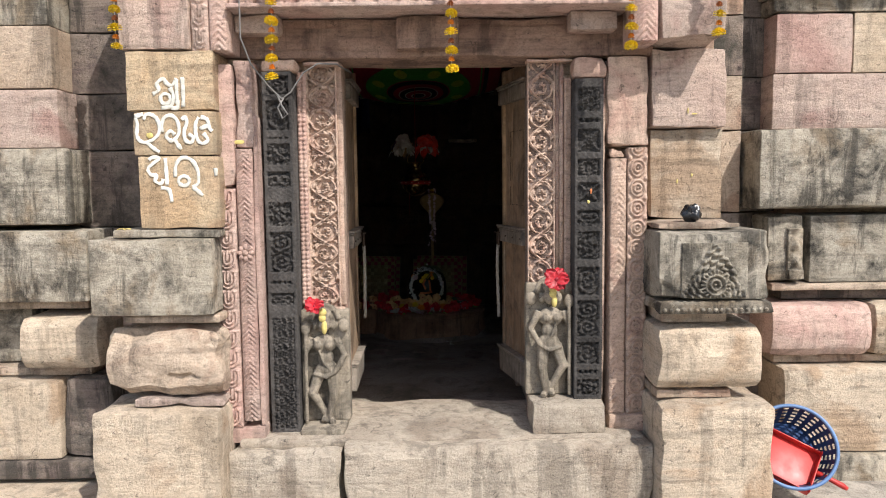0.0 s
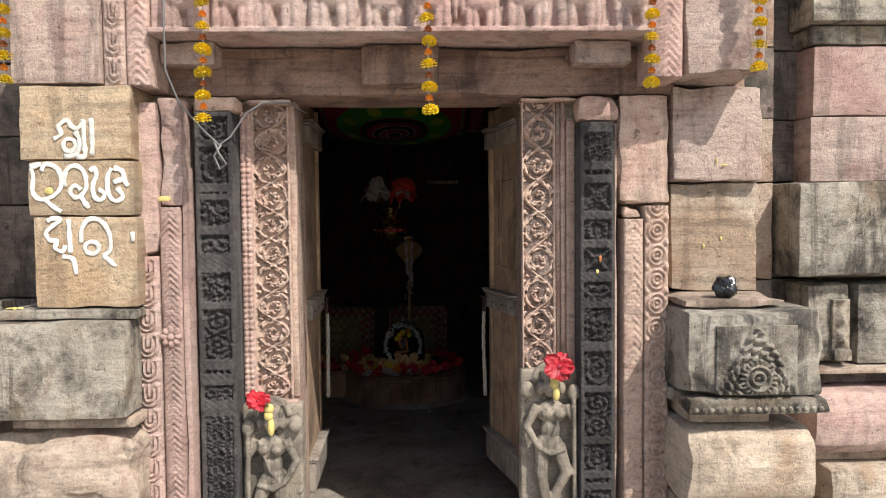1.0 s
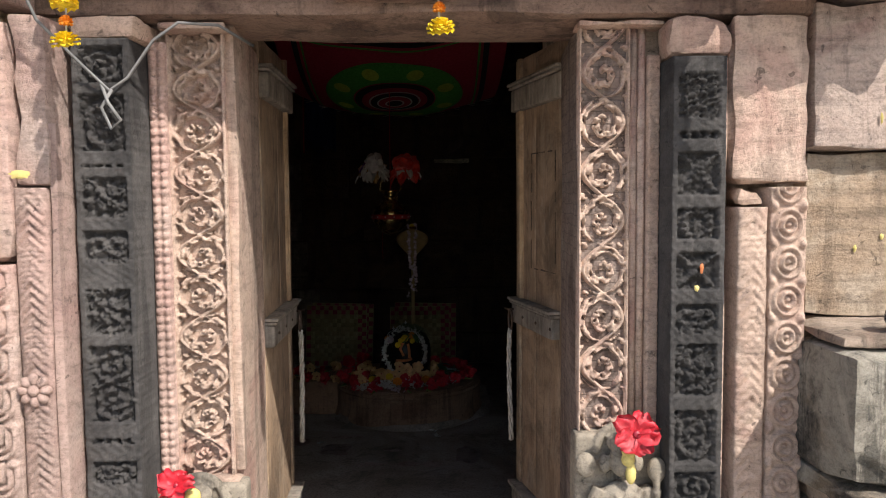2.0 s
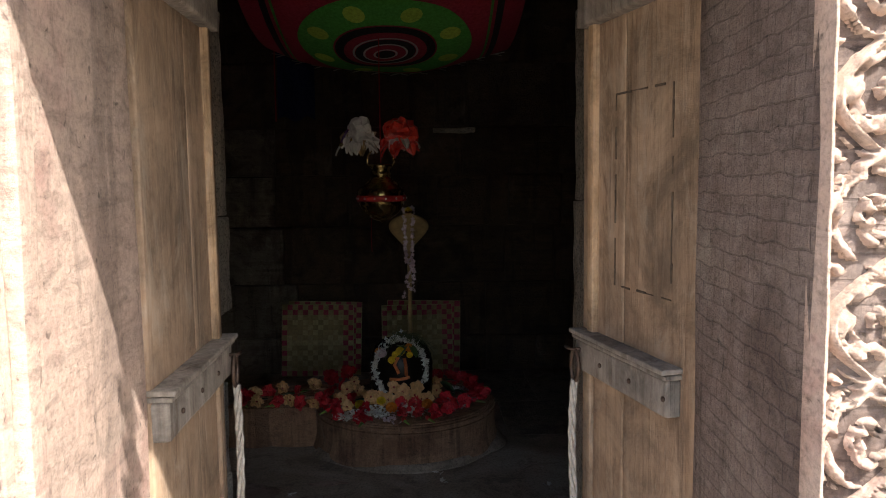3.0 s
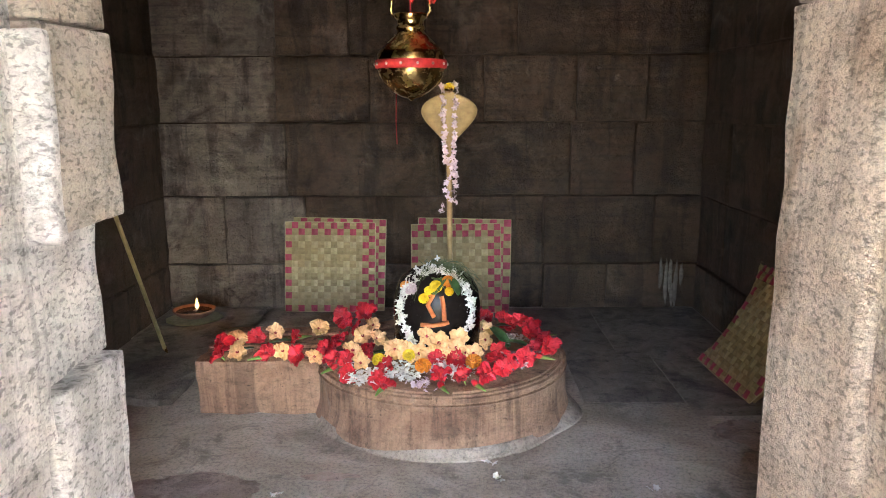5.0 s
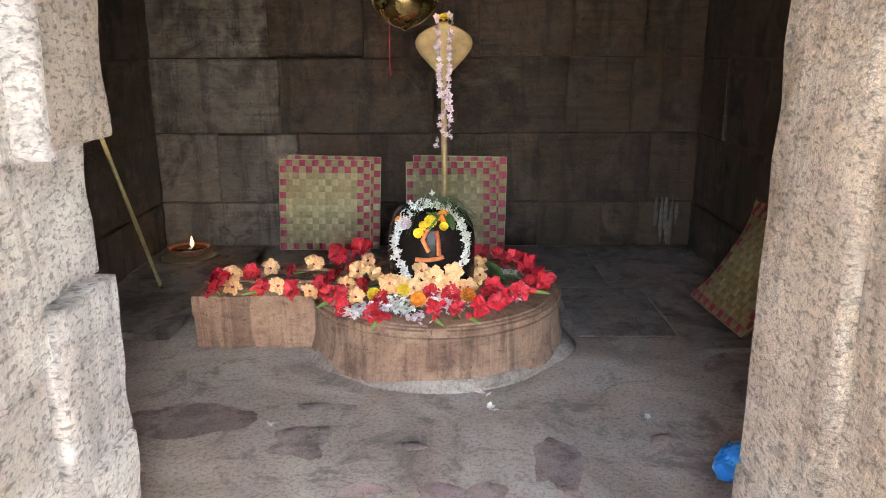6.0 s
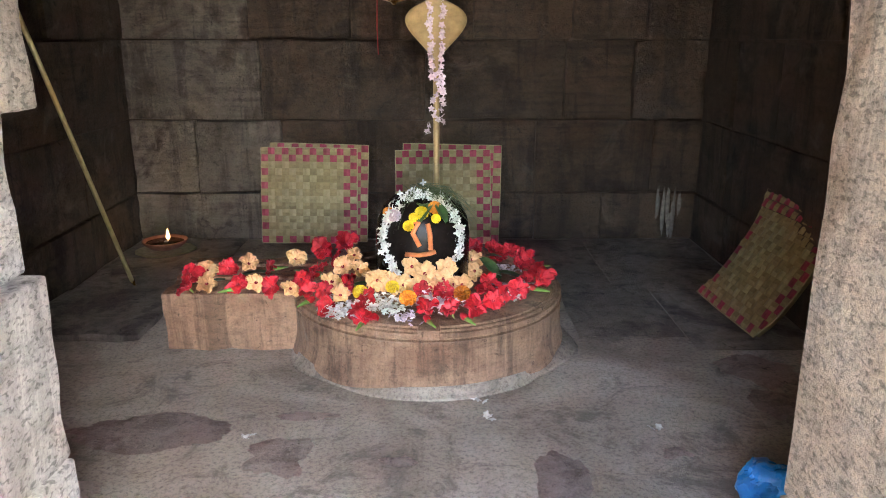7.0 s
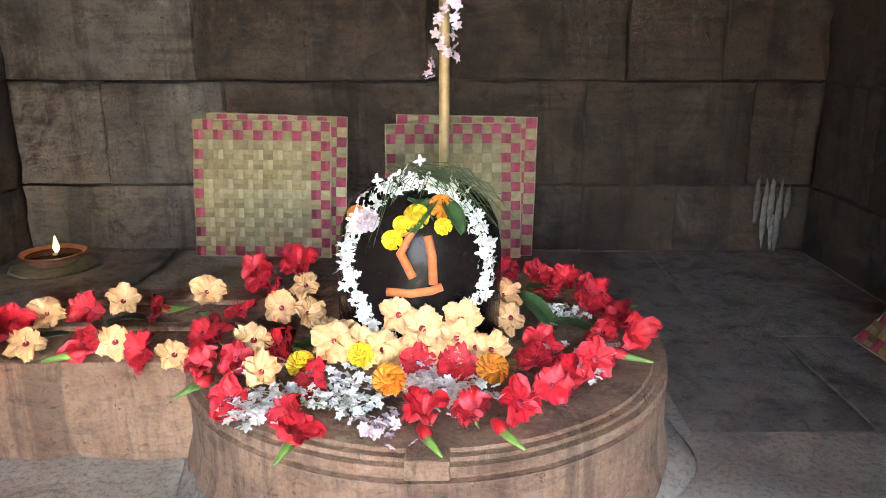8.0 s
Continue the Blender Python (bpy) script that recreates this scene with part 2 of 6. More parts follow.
M["cement"] = cement()
M["wood"] = wood("old_door_wood", (0.28, 0.175, 0.105), (0.37, 0.25, 0.16), (0.45, 0.325, 0.22))
M["wood_pale"] = wood("bare_batten_wood", (0.36, 0.22, 0.12), (0.50, 0.33, 0.19), (0.58, 0.42, 0.28))
M["wood_grey"] = wood("bleached_rail_wood", (0.19, 0.155, 0.125), (0.30, 0.255, 0.21), (0.42, 0.37, 0.32))
M["scar"] = plain("dark_cracked_glue_line", (0.15, 0.105, 0.07), 0.9, 0, 0.6, 60, 0.002)
M["patch"] = stone("exposed_reddish_stone", (0.36, 0.25, 0.21), (0.44, 0.33, 0.28), (0.27, 0.18, 0.155), 0.12, relief=0.03, strata=0.0)
M["brass"] = plain("tarnished_brass", (0.66, 0.47, 0.19), 0.25, 1.0, 0.3, 22, 0.0006)
M["rod"] = plain("greenish_worn_brass", (0.66, 0.56, 0.24), 0.4, 0.1, 0.3, 30, 0.001)
M["brass_dull"] = plain("dull_brass", (0.36, 0.25, 0.11), 0.42, 0.2, 0.4, 18, 0.001)
M["iron"] = plain("rusty_iron", (0.12, 0.08, 0.06), 0.6, 0.7, 0.4, 80, 0.001)
M["lingam"] = plain("oiled_black_lingam_stone", (0.012, 0.009, 0.008), 0.2, 0.0, 0.4, 30, 0.005)
M["lingam"].node_tree.nodes["Principled BSDF"].inputs["Specular IOR Level"].default_value = 0.1
M["paste"] = plain("orange_sandal_paste", (0.62, 0.19, 0.06), 0.7, 0, 0.3, 60, 0.001)
M["red"] = plain("red_hibiscus_petal", (0.56, 0.010, 0.024), 0.55, 0, 0.45, 60, 0.001, 0.15)
M["peach"] = plain("peach_hibiscus_petal", (0.72, 0.44, 0.20), 0.5, 0, 0.3, 60, 0.001, 0.15)
M["heart"] = plain("crimson_flower_heart", (0.30, 0.005, 0.02), 0.5, 0, 0.3)
M["white"] = plain("white_petal", (0.62, 0.62, 0.59), 0.5, 0, 0.2, 70, 0.0, 0.1)
M["mauve"] = plain("mauve_white_petal", (0.60, 0.47, 0.52), 0.5, 0, 0.3, 70, 0.0, 0.1)
M["yellow"] = plain("yellow_marigold", (0.80, 0.56, 0.01), 0.6, 0, 0.35, 120, 0.002)
M["orange"] = plain("orange_marigold", (0.78, 0.26, 0.01), 0.6, 0, 0.35, 120, 0.002)
M["rust"] = plain("withered_marigold", (0.40, 0.12, 0.03), 0.7, 0, 0.4, 120, 0.002)
M["leaf"] = plain("dark_green_leaf", (0.045, 0.10, 0.03), 0.45, 0, 0.4, 40, 0.001)
M["stem"] = plain("light_green_stem", (0.16, 0.30, 0.05), 0.5, 0, 0.3, 40)
M["grass"] = plain("dry_green_grass_blade", (0.10, 0.14, 0.05), 0.6, 0, 0.4, 40)
M["palm"] = plain("olive_palm_leaf_strip", (0.27, 0.205, 0.085), 0.6, 0, 0.3, 40, 0.0)
M["palm_b"] = plain("pale_palm_leaf_strip", (0.35, 0.285, 0.14), 0.6, 0, 0.3, 40, 0.0)
M["dye"] = plain("magenta_dyed_palm_strip", (0.30, 0.02, 0.055), 0.6, 0, 0.4, 40, 0.0)
M["blue"] = plain("blue_plastic", (0.035, 0.07, 0.17), 0.42, 0, 0.3, 12, 0.0005)
M["blue_rim"] = plain("faded_blue_plastic_rim", (0.12, 0.22, 0.42), 0.4, 0, 0.3, 12, 0.0005)
M["bag_blue"] = plain("bright_blue_polythene", (0.02, 0.20, 0.55), 0.3, 0, 0.4, 12, 0.002)
M["bag_black"] = plain("black_polythene", (0.012, 0.012, 0.014), 0.25, 0, 0.3, 12, 0.002)
M["red_plastic"] = plain("dusty_red_plastic", (0.62, 0.035, 0.03), 0.45, 0, 0.4, 9, 0.0006)
M["chalk"] = plain("white_limewash_paint", (0.80, 0.77, 0.68), 0.9, 0, 0.4, 45, 0.002)
M["turmeric"] = plain("yellow_turmeric_smear", (0.72, 0.58, 0.20), 0.9, 0, 0.3, 60, 0.002)
M["cloth"] = plain("maroon_canopy_cloth", (0.36, 0.025, 0.05), 0.85, 0, 0.3, 60, 0.001)
M["cloth_green"] = plain("green_applique_cloth", (0.08, 0.34, 0.05), 0.85, 0, 0.35, 60, 0.001)
M["cloth_lime"] = plain("lime_applique_cloth", (0.45, 0.60, 0.07), 0.85, 0, 0.35, 60, 0.001)
M["cloth_black"] = plain("black_applique_cloth", (0.012, 0.012, 0.012), 0.85, 0, 0.3, 60, 0.001)
M["thread"] = plain("white_stitched_thread", (0.55, 0.50, 0.45), 0.85, 0, 0.3, 60)
M["cloth_blue"] = plain("navy_hanging_cloth", (0.022, 0.030, 0.11), 0.9, 0, 0.35, 40, 0.002)
M["foil_red"] = plain("glossy_red_wrapper", (0.68, 0.06, 0.04), 0.3, 0, 0.25, 25, 0.001)
M["foil_white"] = plain("glossy_pale_wrapper", (0.62, 0.58, 0.54), 0.3, 0, 0.25, 25, 0.001)
M["foil_pink"] = plain("pink_printed_wrapper", (0.52, 0.22, 0.24), 0.35, 0, 0.7, 30, 0.001)
M["foil_violet"] = plain("violet_printed_wrapper", (0.16, 0.06, 0.25), 0.35, 0, 0.5, 25, 0.001)
M["foil_gold"] = plain("brown_printed_wrapper", (0.40, 0.24, 0.10), 0.35, 0, 0.5, 18, 0.001)
M["ribbon"] = plain("red_cloth_ribbon", (0.45, 0.02, 0.02), 0.7, 0, 0.3, 50)
M["clay"] = plain("fired_clay", (0.26, 0.11, 0.06), 0.7, 0, 0.3, 30, 0.001)
M["rope"] = plain("white_cotton_rope", (0.55, 0.50, 0.43), 0.9, 0, 0.35, 90, 0.002)
M["cable"] = plain("grey_electric_cable", (0.22, 0.21, 0.20), 0.6, 0, 0.3, 40)
flame_mat, nt_f, bs_f = nodes_of("lamp_flame")
bs_f.inputs["Emission Color"].default_value = (1.0, 0.52, 0.14, 1)
bs_f.inputs["Emission Strength"].default_value = 0.09
M["flame"] = flame_mat


# ---- geometry helpers ----
def thing(name, label, category, group="", kind="", at=(0, 0, 0)):
    ob = new(name)
    ob.location = at
    return tagged(ob, label, category, group, kind)


def finish(name, bm, material, smooth=True):
    me = bpy.data.meshes.new(name)
    bm.to_mesh(me)
    bm.free()
    me.materials.append(material)
    if smooth:
        me.shade_smooth()
        if isinstance(smooth, float):
            me.set_sharp_from_angle(angle=radians(smooth))
    return me


def part(name, bm, material, parent=None, label="", smooth=True):
    """Links a bmesh (or a ready mesh) as one mesh object, under a thing or a part."""
    me = bm if isinstance(bm, bpy.types.Mesh) else finish(name, bm, material, smooth)
    if isinstance(bm, bpy.types.Mesh) and not me.materials:
        me.materials.append(material)
    ob = new(name, me)
    if parent is not None:
        ob.parent = parent
    if label:
        ob["label"] = label
    return ob


def block_bm(x0, x1, y0, y1, z0, z1, bevel=0.007, cuts=5, amp=0.004, seed=0.0, bulge=0.0, chip=0.0):
    """A dressed stone block with rounded, uneven, slightly chipped edges. bulge: how far the front swells into a roll."""
    bm = bmesh.new()
    bmesh.ops.create_cube(bm, size=1)
    s = Vector((x1 - x0, y1 - y0, z1 - z0))
    c = Vector((x0 + x1, y0 + y1, z0 + z1)) / 2
    for v in bm.verts:
        v.co = Vector((v.co.x * s.x, v.co.y * s.y, v.co.z * s.z))
    bmesh.ops.bevel(bm, geom=list(bm.edges), offset=min(bevel, 0.3 * min(s)), segments=2, profile=0.6, affect="EDGES")
    if cuts:
        longest = [e for e in bm.edges if e.calc_length() > 0.06]
        bmesh.ops.subdivide_edges(bm, edges=longest, cuts=cuts, use_grid_fill=True)
    for v in bm.verts:
        p = v.co
        if bulge:
            k = max(0.0, 1 - (2 * p.z / s.z) ** 2)
            if p.y < 0:
                p.y -= bulge * (k ** 0.5) * (-2 * p.y / s.y)
        q = (p + c) * 9 + Vector((seed * 3.1, seed * 7.7, seed))
        d = noise.noise_vector(q) * amp + noise.noise_vector(q * 3.7) * amp * 0.45
        edge = sorted((s.x / 2 - abs(p.x), s.y / 2 - abs(p.y), s.z / 2 - abs(p.z)))
        if chip and edge[0] < bevel * 1.2 and edge[1] < bevel * 2.4:
            n = noise.noise(q * 0.8 + Vector((5, 1, 9)))
            if n > 0.05:
                d -= Vector((p.x / s.x, p.y / s.y, p.z / s.z)).normalized() * chip * min(1, n * 2.2)
        v.co = p + d + c
    return bm


SEED = [0.0]


def stone_block(parent, x0, x1, y0, y1, z0, z1, material, bevel=0.006, cuts=5, amp=0.0014, bulge=0.0, chip=0.007, name="stone_block", label=""):
    SEED[0] += 1.37
    return part(name, block_bm(x0, x1, y0, y1, z0, z1, bevel, cuts, amp, SEED[0], bulge, chip), M[material], parent, label, 27.0)


def slab_bm(boxes, bevel=0.0):
    bm = bmesh.new()
    for x0, x1, y0, y1, z0, z1 in boxes:
        bmesh.ops.create_cube(bm, size=1, matrix=Matrix.Translation(((x0 + x1) / 2, (y0 + y1) / 2, (z0 + z1) / 2)) @ Matrix.Diagonal((x1 - x0, y1 - y0, z1 - z0, 1)))
    if bevel:
        bmesh.ops.bevel(bm, geom=list(bm.edges), offset=bevel, segments=2, profile=0.5, affect="EDGES")
    return bm


def tube_bm(points, radius, sides=8, taper=None, bm=None, closed_ends=True):
    """A round tube along points; taper gives a radius factor per point."""
    bm = bm or bmesh.new()
    pts = [Vector(p) for p in points]
    rings = []
    for k, p in enumerate(pts):
        d = (pts[min(k + 1, len(pts) - 1)] - pts[max(k - 1, 0)]).normalized()
        a = d.orthogonal().normalized() if k == 0 else (rings[-1][1] - d * rings[-1][1].dot(d)).normalized()
        b = d.cross(a)
        r = radius * (taper[k] if taper else 1)
        rings.append(([bm.verts.new(p + (a * math.cos(2 * math.pi * j / sides) + b * math.sin(2 * math.pi * j / sides)) * r) for j in range(sides)], a))
    for (r0, _), (r1, _) in zip(rings, rings[1:]):
        for j in range(sides):
            bm.faces.new((r0[j], r0[(j + 1) % sides], r1[(j + 1) % sides], r1[j]))
    if closed_ends:
        bm.faces.new(list(reversed(rings[0][0])))
        bm.faces.new(rings[-1][0])
    return bm


def lathe_bm(profile, sides=40, wobble=0.0, seed=0.0):
    """Turns (radius, height) pairs about z."""
    bm = bmesh.new()
    rings = []
    for r, z in profile:
        ring = []
        for j in range(sides):
            a = 2 * math.pi * j / sides
            k = 1 + wobble * noise.noise(Vector((math.cos(a) * 2 + seed, math.sin(a) * 2, z * 6)))
            ring.append(bm.verts.new((r * k * math.cos(a), r * k * math.sin(a), z)))
        rings.append(ring)
    for r0, r1 in zip(rings, rings[1:]):
        for j in range(sides):
            bm.faces.new((r0[j], r0[(j + 1) % sides], r1[(j + 1) % sides], r1[j]))
    if profile[0][0] > 1e-4:
        bm.faces.new(list(reversed(rings[0])))
    if profile[-1][0] > 1e-4:
        bm.faces.new(rings[-1])
    bmesh.ops.remove_doubles(bm, verts=bm.verts, dist=1e-5)
    return bm


def blob_bm(balls, bm=None, seg=12):
    """Ellipsoids: centre, radii, turn about y in degrees."""
    bm = bm or bmesh.new()
    for c, r, turn in balls:
        bmesh.ops.create_uvsphere(bm, u_segments=seg, v_segments=seg * 2 // 3, radius=1, matrix=Matrix.Translation(c) @ Matrix.Rotation(radians(turn), 4, "Y") @ Matrix.Diagonal((*r, 1)))
    return bm


# ---- carved relief: surfaces raised and cut by a height function ----
def relief_mesh(name, w, h, height, step=0.005, thick=0.06, wear=0.002, seed=0.0):
    """A carved panel in the xz plane, front towards -y, from x 0..w and z 0..h, with closed sides of the given thickness."""
    nx, nz = max(4, int(w / step)), max(4, int(h / step))
    xs, zs = np.linspace(0, w, nx + 1), np.linspace(0, h, nz + 1)
    X, Z = np.meshgrid(xs, zs)
    Y = -height(X, Z)
    rough = sum(np.sin(X * f * 1.3 + seed * f + 1.7 * np.sin(Z * f * 0.7)) * np.sin(Z * f + seed + 1.3 * np.cos(X * f * 0.9)) / (1 + k) for k, f in enumerate((23, 61, 140, 330, 610)))
    Y = Y + wear * rough
    n = (nx + 1) * (nz + 1)
    verts = np.stack([X, Y, Z], -1).reshape(-1, 3).tolist()
    faces = []
    row = nx + 1
    for k in range(nz):
        o = k * row
        faces += [(o + i, o + i + 1, o + row + i + 1, o + row + i) for i in range(nx)]
    rim = list(range(nx + 1)) + [k * row + nx for k in range(1, nz + 1)] + [nz * row + i for i in range(nx - 1, -1, -1)] + [k * row for k in range(nz - 1, 0, -1)]
    verts += [(verts[i][0], thick, verts[i][2]) for i in rim]
    for k in range(len(rim)):
        k2 = (k + 1) % len(rim)
        faces.append((rim[k2], rim[k], n + k, n + k2))
    me = bpy.data.meshes.new(name)
    me.from_pydata(verts, [], faces)
    me.shade_smooth()
    return me


def sstep(a, b, x):
    t = np.clip((x - a) / (b - a), 0, 1)
    return t * t * (3 - 2 * t)


def vine(w, cell, depth, turns, leaves, drill=0.0):
    """A running vine: coils of alternate turn, with leaf lobes and deep pockets between."""
    def height(X, Z):
        k = np.floor(Z / cell)
        side = np.where(k % 2 == 0, 1.0, -1.0)
        u, v = (X - w / 2) * side, Z - (k + 0.5) * cell
        r, th = np.hypot(u / (w * 0.48), v / (cell * 0.55)), np.arctan2(v, u)
        coil = np.cos(2 * np.pi * (r * turns - th / (2 * np.pi)))
        lobes = 0.5 + 0.5 * np.cos(th * leaves + r * 9)
        body = np.where(r < 0.98, sstep(-0.35, 0.25, coil) * (0.75 + 0.25 * lobes) + 0.25 * sstep(0.75, 0.95, lobes), 0)
        corner = sstep(0.98, 1.1, r) * sstep(-0.2, 0.5, np.cos(X * 2 * np.pi / (w / 3.0) + k) * np.cos(Z * 2 * np.pi / (cell / 3.0)))
        stem = np.exp(-((X - w / 2 - side * w * 0.40 * np.cos(v / cell * np.pi)) / (w * 0.07)) ** 2)
        groove = 1 - 0.25 * sstep(0.6, 1, np.cos(2 * np.pi * (r * turns * 3 - 3 * th / (2 * np.pi))))
        edge = np.minimum(X, w - X)
        holes = sstep(0.45, 0.75, np.cos(th * leaves + 5 * r + k) * np.cos(2 * np.pi * r * 2.2 + 0.7 * k)) * drill
        body = body * (1 - holes)
        return depth * np.where(edge < w * 0.05, 1.0, np.clip(np.maximum(np.maximum(body * groove, stem), corner * 0.8), 0, 1))
    return height


def rings_chain(w, cell, depth, cups):
    """A chain of concentric bosses; cups: open at the top, like hanging petals."""
    def height(X, Z):
        k = np.floor(Z / cell)
        u, v = X - w / 2, Z - (k + 0.5) * cell
        r = np.hypot(u / (w * 0.46), (np.minimum(v, 0) if cups else v) / (cell * 0.5))
        ring = np.where(r < 1, 0.55 + 0.45 * np.cos(2 * np.pi * r * 2.5) - 0.35 * r, 0)
        ring = np.where((v > cell * 0.34) & (np.abs(u) > w * 0.16), 0.75 * np.exp(-(((np.abs(u) - w * 0.3) / (w * 0.13)) ** 2 + ((v - cell * 0.44) / (cell * 0.12)) ** 2)), ring) if cups else np.maximum(ring, 0.8 * np.exp(-(((np.abs(u) - w * 0.42) / (w * 0.1)) ** 2 + ((np.abs(v) - cell * 0.48) / (cell * 0.1)) ** 2)))
        return depth * np.clip(ring, 0, 1)
    return height


def braid(w, cell, depth):
    def height(X, Z):
        ph = (Z + 1.1 * np.abs(X - w / 2)) / cell
        fine = 0.6 + 0.4 * np.cos(2 * np.pi * ph)
        bead = 0.5 + 0.5 * np.cos(2 * np.pi * X / (w / 6)) * np.cos(2 * np.pi * ph * 2)
        band = np.where(np.floor(ph / 4) % 2 == 0, fine, 0.5 * fine + 0.5 * bead)
        dome = np.clip(1 - ((X - w / 2) / (w / 2)) ** 2, 0, 1) ** 0.5
        return depth * (0.35 * dome + 0.65 * band * dome)
    return height


def bead_rows(w, cell, depth):
    def height(X, Z):
        u = np.mod(X, w / 2) - w / 4
        v = np.mod(Z, cell) - cell / 2
        return depth * np.clip(1.2 - (u / (w * 0.2)) ** 2 - (v / (cell * 0.45)) ** 2, 0, 1) ** 0.5
    return height


def panels(w, zs, depth, seed):
    """A pilaster face of framed panels, each cut with its own motif, and small colonnettes between."""
    rng = np.random.RandomState(seed)
    kinds = [rng.permutation(5).tolist() for _ in range(4)]
    flat = sum(kinds, [])

    def height(X, Z):
        out = np.full_like(X, depth * 0.9)
        for k, (z0, z1, kind) in enumerate(zs):
            cx, cz, hw, hh = w / 2, (z0 + z1) / 2, w * 0.40, (z1 - z0) / 2 - 0.012
            u, v = (X - cx) / hw, (Z - cz) / hh
            inside = (np.abs(u) < 1) & (np.abs(v) < 1)
            asp = hh / hw
            r, th = np.hypot(u, v * asp), np.arctan2(v * asp, u)
            if kind < 0:
                kind = flat[k]
            if kind == 0:
                rows = max(1, round(asp))
                vv = np.mod((v + 1) / 2 * rows, 1) * 2 - 1
                sg = np.where(np.floor((v + 1) / 2 * rows) % 2 == 0, 1.0, -1.0)
                rr, tt = np.hypot(u, vv), np.arctan2(vv, u * sg)
                motif = sstep(-0.3, 0.3, np.cos(2 * np.pi * (rr * 2.1 - tt / (2 * np.pi)))) * (0.7 + 0.3 * np.cos(5 * tt + 6 * rr))
            elif kind == 1:
                motif = np.maximum(np.exp(-((np.abs(u) - np.abs(v)) / 0.22) ** 2), 0.9 * sstep(0.45, 0.3, r))
            elif kind == 2:
                motif = np.maximum(sstep(0.25, -0.1, np.abs(r - 0.62) - 0.14), sstep(0.36, 0.2, np.hypot(u, v * asp + 0.1))) * (0.8 + 0.2 * np.cos(12 * th))
            elif kind == 3:
                arch = sstep(0.2, 0.0, np.abs(np.hypot(np.abs(u) - 0.42, v * 0.8) - 0.36) - 0.10)
                motif = np.maximum(arch, sstep(0.3, 0.1, np.abs(v + 0.85)))
            elif kind == 4:
                motif = 0.5 + 0.5 * np.cos(7 * u + 2 * np.sin(4 * v * asp)) * np.cos(6 * v * asp + 1.5 * np.sin(5 * u))
                motif = sstep(0.35, 0.65, motif)
            else:
                motif = np.where(np.cos(u * 14) > 0, 1.0, 0.0)
            cut = depth * (0.05 + 0.95 * np.clip(motif, 0, 1))
            if kind == 6:
                cut = depth * 0.85
            busy = 0.5 + 0.5 * np.cos(X * 330 + 2.5 * np.sin(Z * 95)) * np.cos(Z * 290 + 2.5 * np.sin(X * 130))
            chips = sstep(0.35, 0.7, busy)
            out = np.where(inside, cut * (0.55 + 0.45 * chips) + depth * 0.25 * chips * (motif < 0.3), out)
        return out * (0.93 + 0.07 * np.cos(X * 210 + 3 * np.sin(Z * 60)) * np.cos(Z * 170))
    return height


def carved(parent, name, x, y, z, w, h, height, material, step=0.005, thick=0.06, wear=0.0015, label="", seed=0.0):
    ob = part(name, relief_mesh(name, w, h, height, step, thick, wear, seed), M[material], parent, label)
    ob.location = (x, y, z)
    return ob


# ================= large structure =================
bm = bmesh.new()
bmesh.ops.create_grid(bm, x_segments=40, y_segments=40, size=300)
for v in bm.verts:
    v.co.z = -0.1
tagged(part("ground", bm, M["ground"]), "pale dusty stone paving of the temple court", "ground", kind="structure")


def structure(name, label, boxes, material):
    return tagged(part(name, slab_bm(boxes), M[material], smooth=False), label, "wall", kind="structure")


wall_front = structure("wall_front", "thick weathered sandstone wall of the temple with a carved doorway", [
    (-4.2, -0.87, 4.2, 5.54, -0.3, 4.2), (0.53, 4.2, 4.2, 5.54, -0.3, 4.2), (-0.87, 0.53, 3.96, 5.54, 2.64, 4.2),
    (-4.2, -0.87, 3.96, 4.2, 2.72, 4.2), (0.53, 4.2, 4.02, 4.2, 2.92, 4.2), (-1.06, -0.72, 3.74, 4.2, -0.3, 2.3), (0.50, 1.0, 3.74, 4.2, -0.3, 2.3),
    (-1.2, 1.2, 3.77, 4.3, 2.215, 4.2), (-1.5, -0.87, 3.66, 4.2, -0.3, 4.2), (0.93, 1.25, 3.74, 4.2, -0.3, 4.2)], "tan")
floor_in = tagged(part("floor", slab_bm([(-2.4, 1.9, 4.1, 9.4, -0.25, 0.0)]), M["cement"], smooth=False), "worn grey cement floor of the shrine room with rough patches", "floor", kind="structure")
wall_back = structure("wall_back", "sooty dark stone block back wall of the shrine room", [(-2.5, 1.95, 8.93, 9.5, -0.3, 4.2)], "soot")
wall_left = structure("wall_left", "sooty dark stone block side wall beside the lamp", [(-2.5, -1.96, 5.54, 8.93, -0.3, 4.2)], "soot")
wall_right = structure("wall_right", "sooty dark stone block side wall with pale damp streaks", [(1.40, 1.95, 5.54, 8.93, -0.3, 4.2)], "soot")
tagged(part("ceiling", slab_bm([(-2.5, 1.95, 5.54, 9.5, 3.0, 3.3)]), M["soot"], smooth=False), "dark sooty stone ceiling of the shrine room", "ceiling", kind="structure")
tagged(part("roof", slab_bm([(-4.2, 4.2, 3.7, 9.6, 4.2, 4.5)], 0.03), M["tan"], smooth=False), "flat weathered stone roof mass above the shrine", "roof", kind="structure")

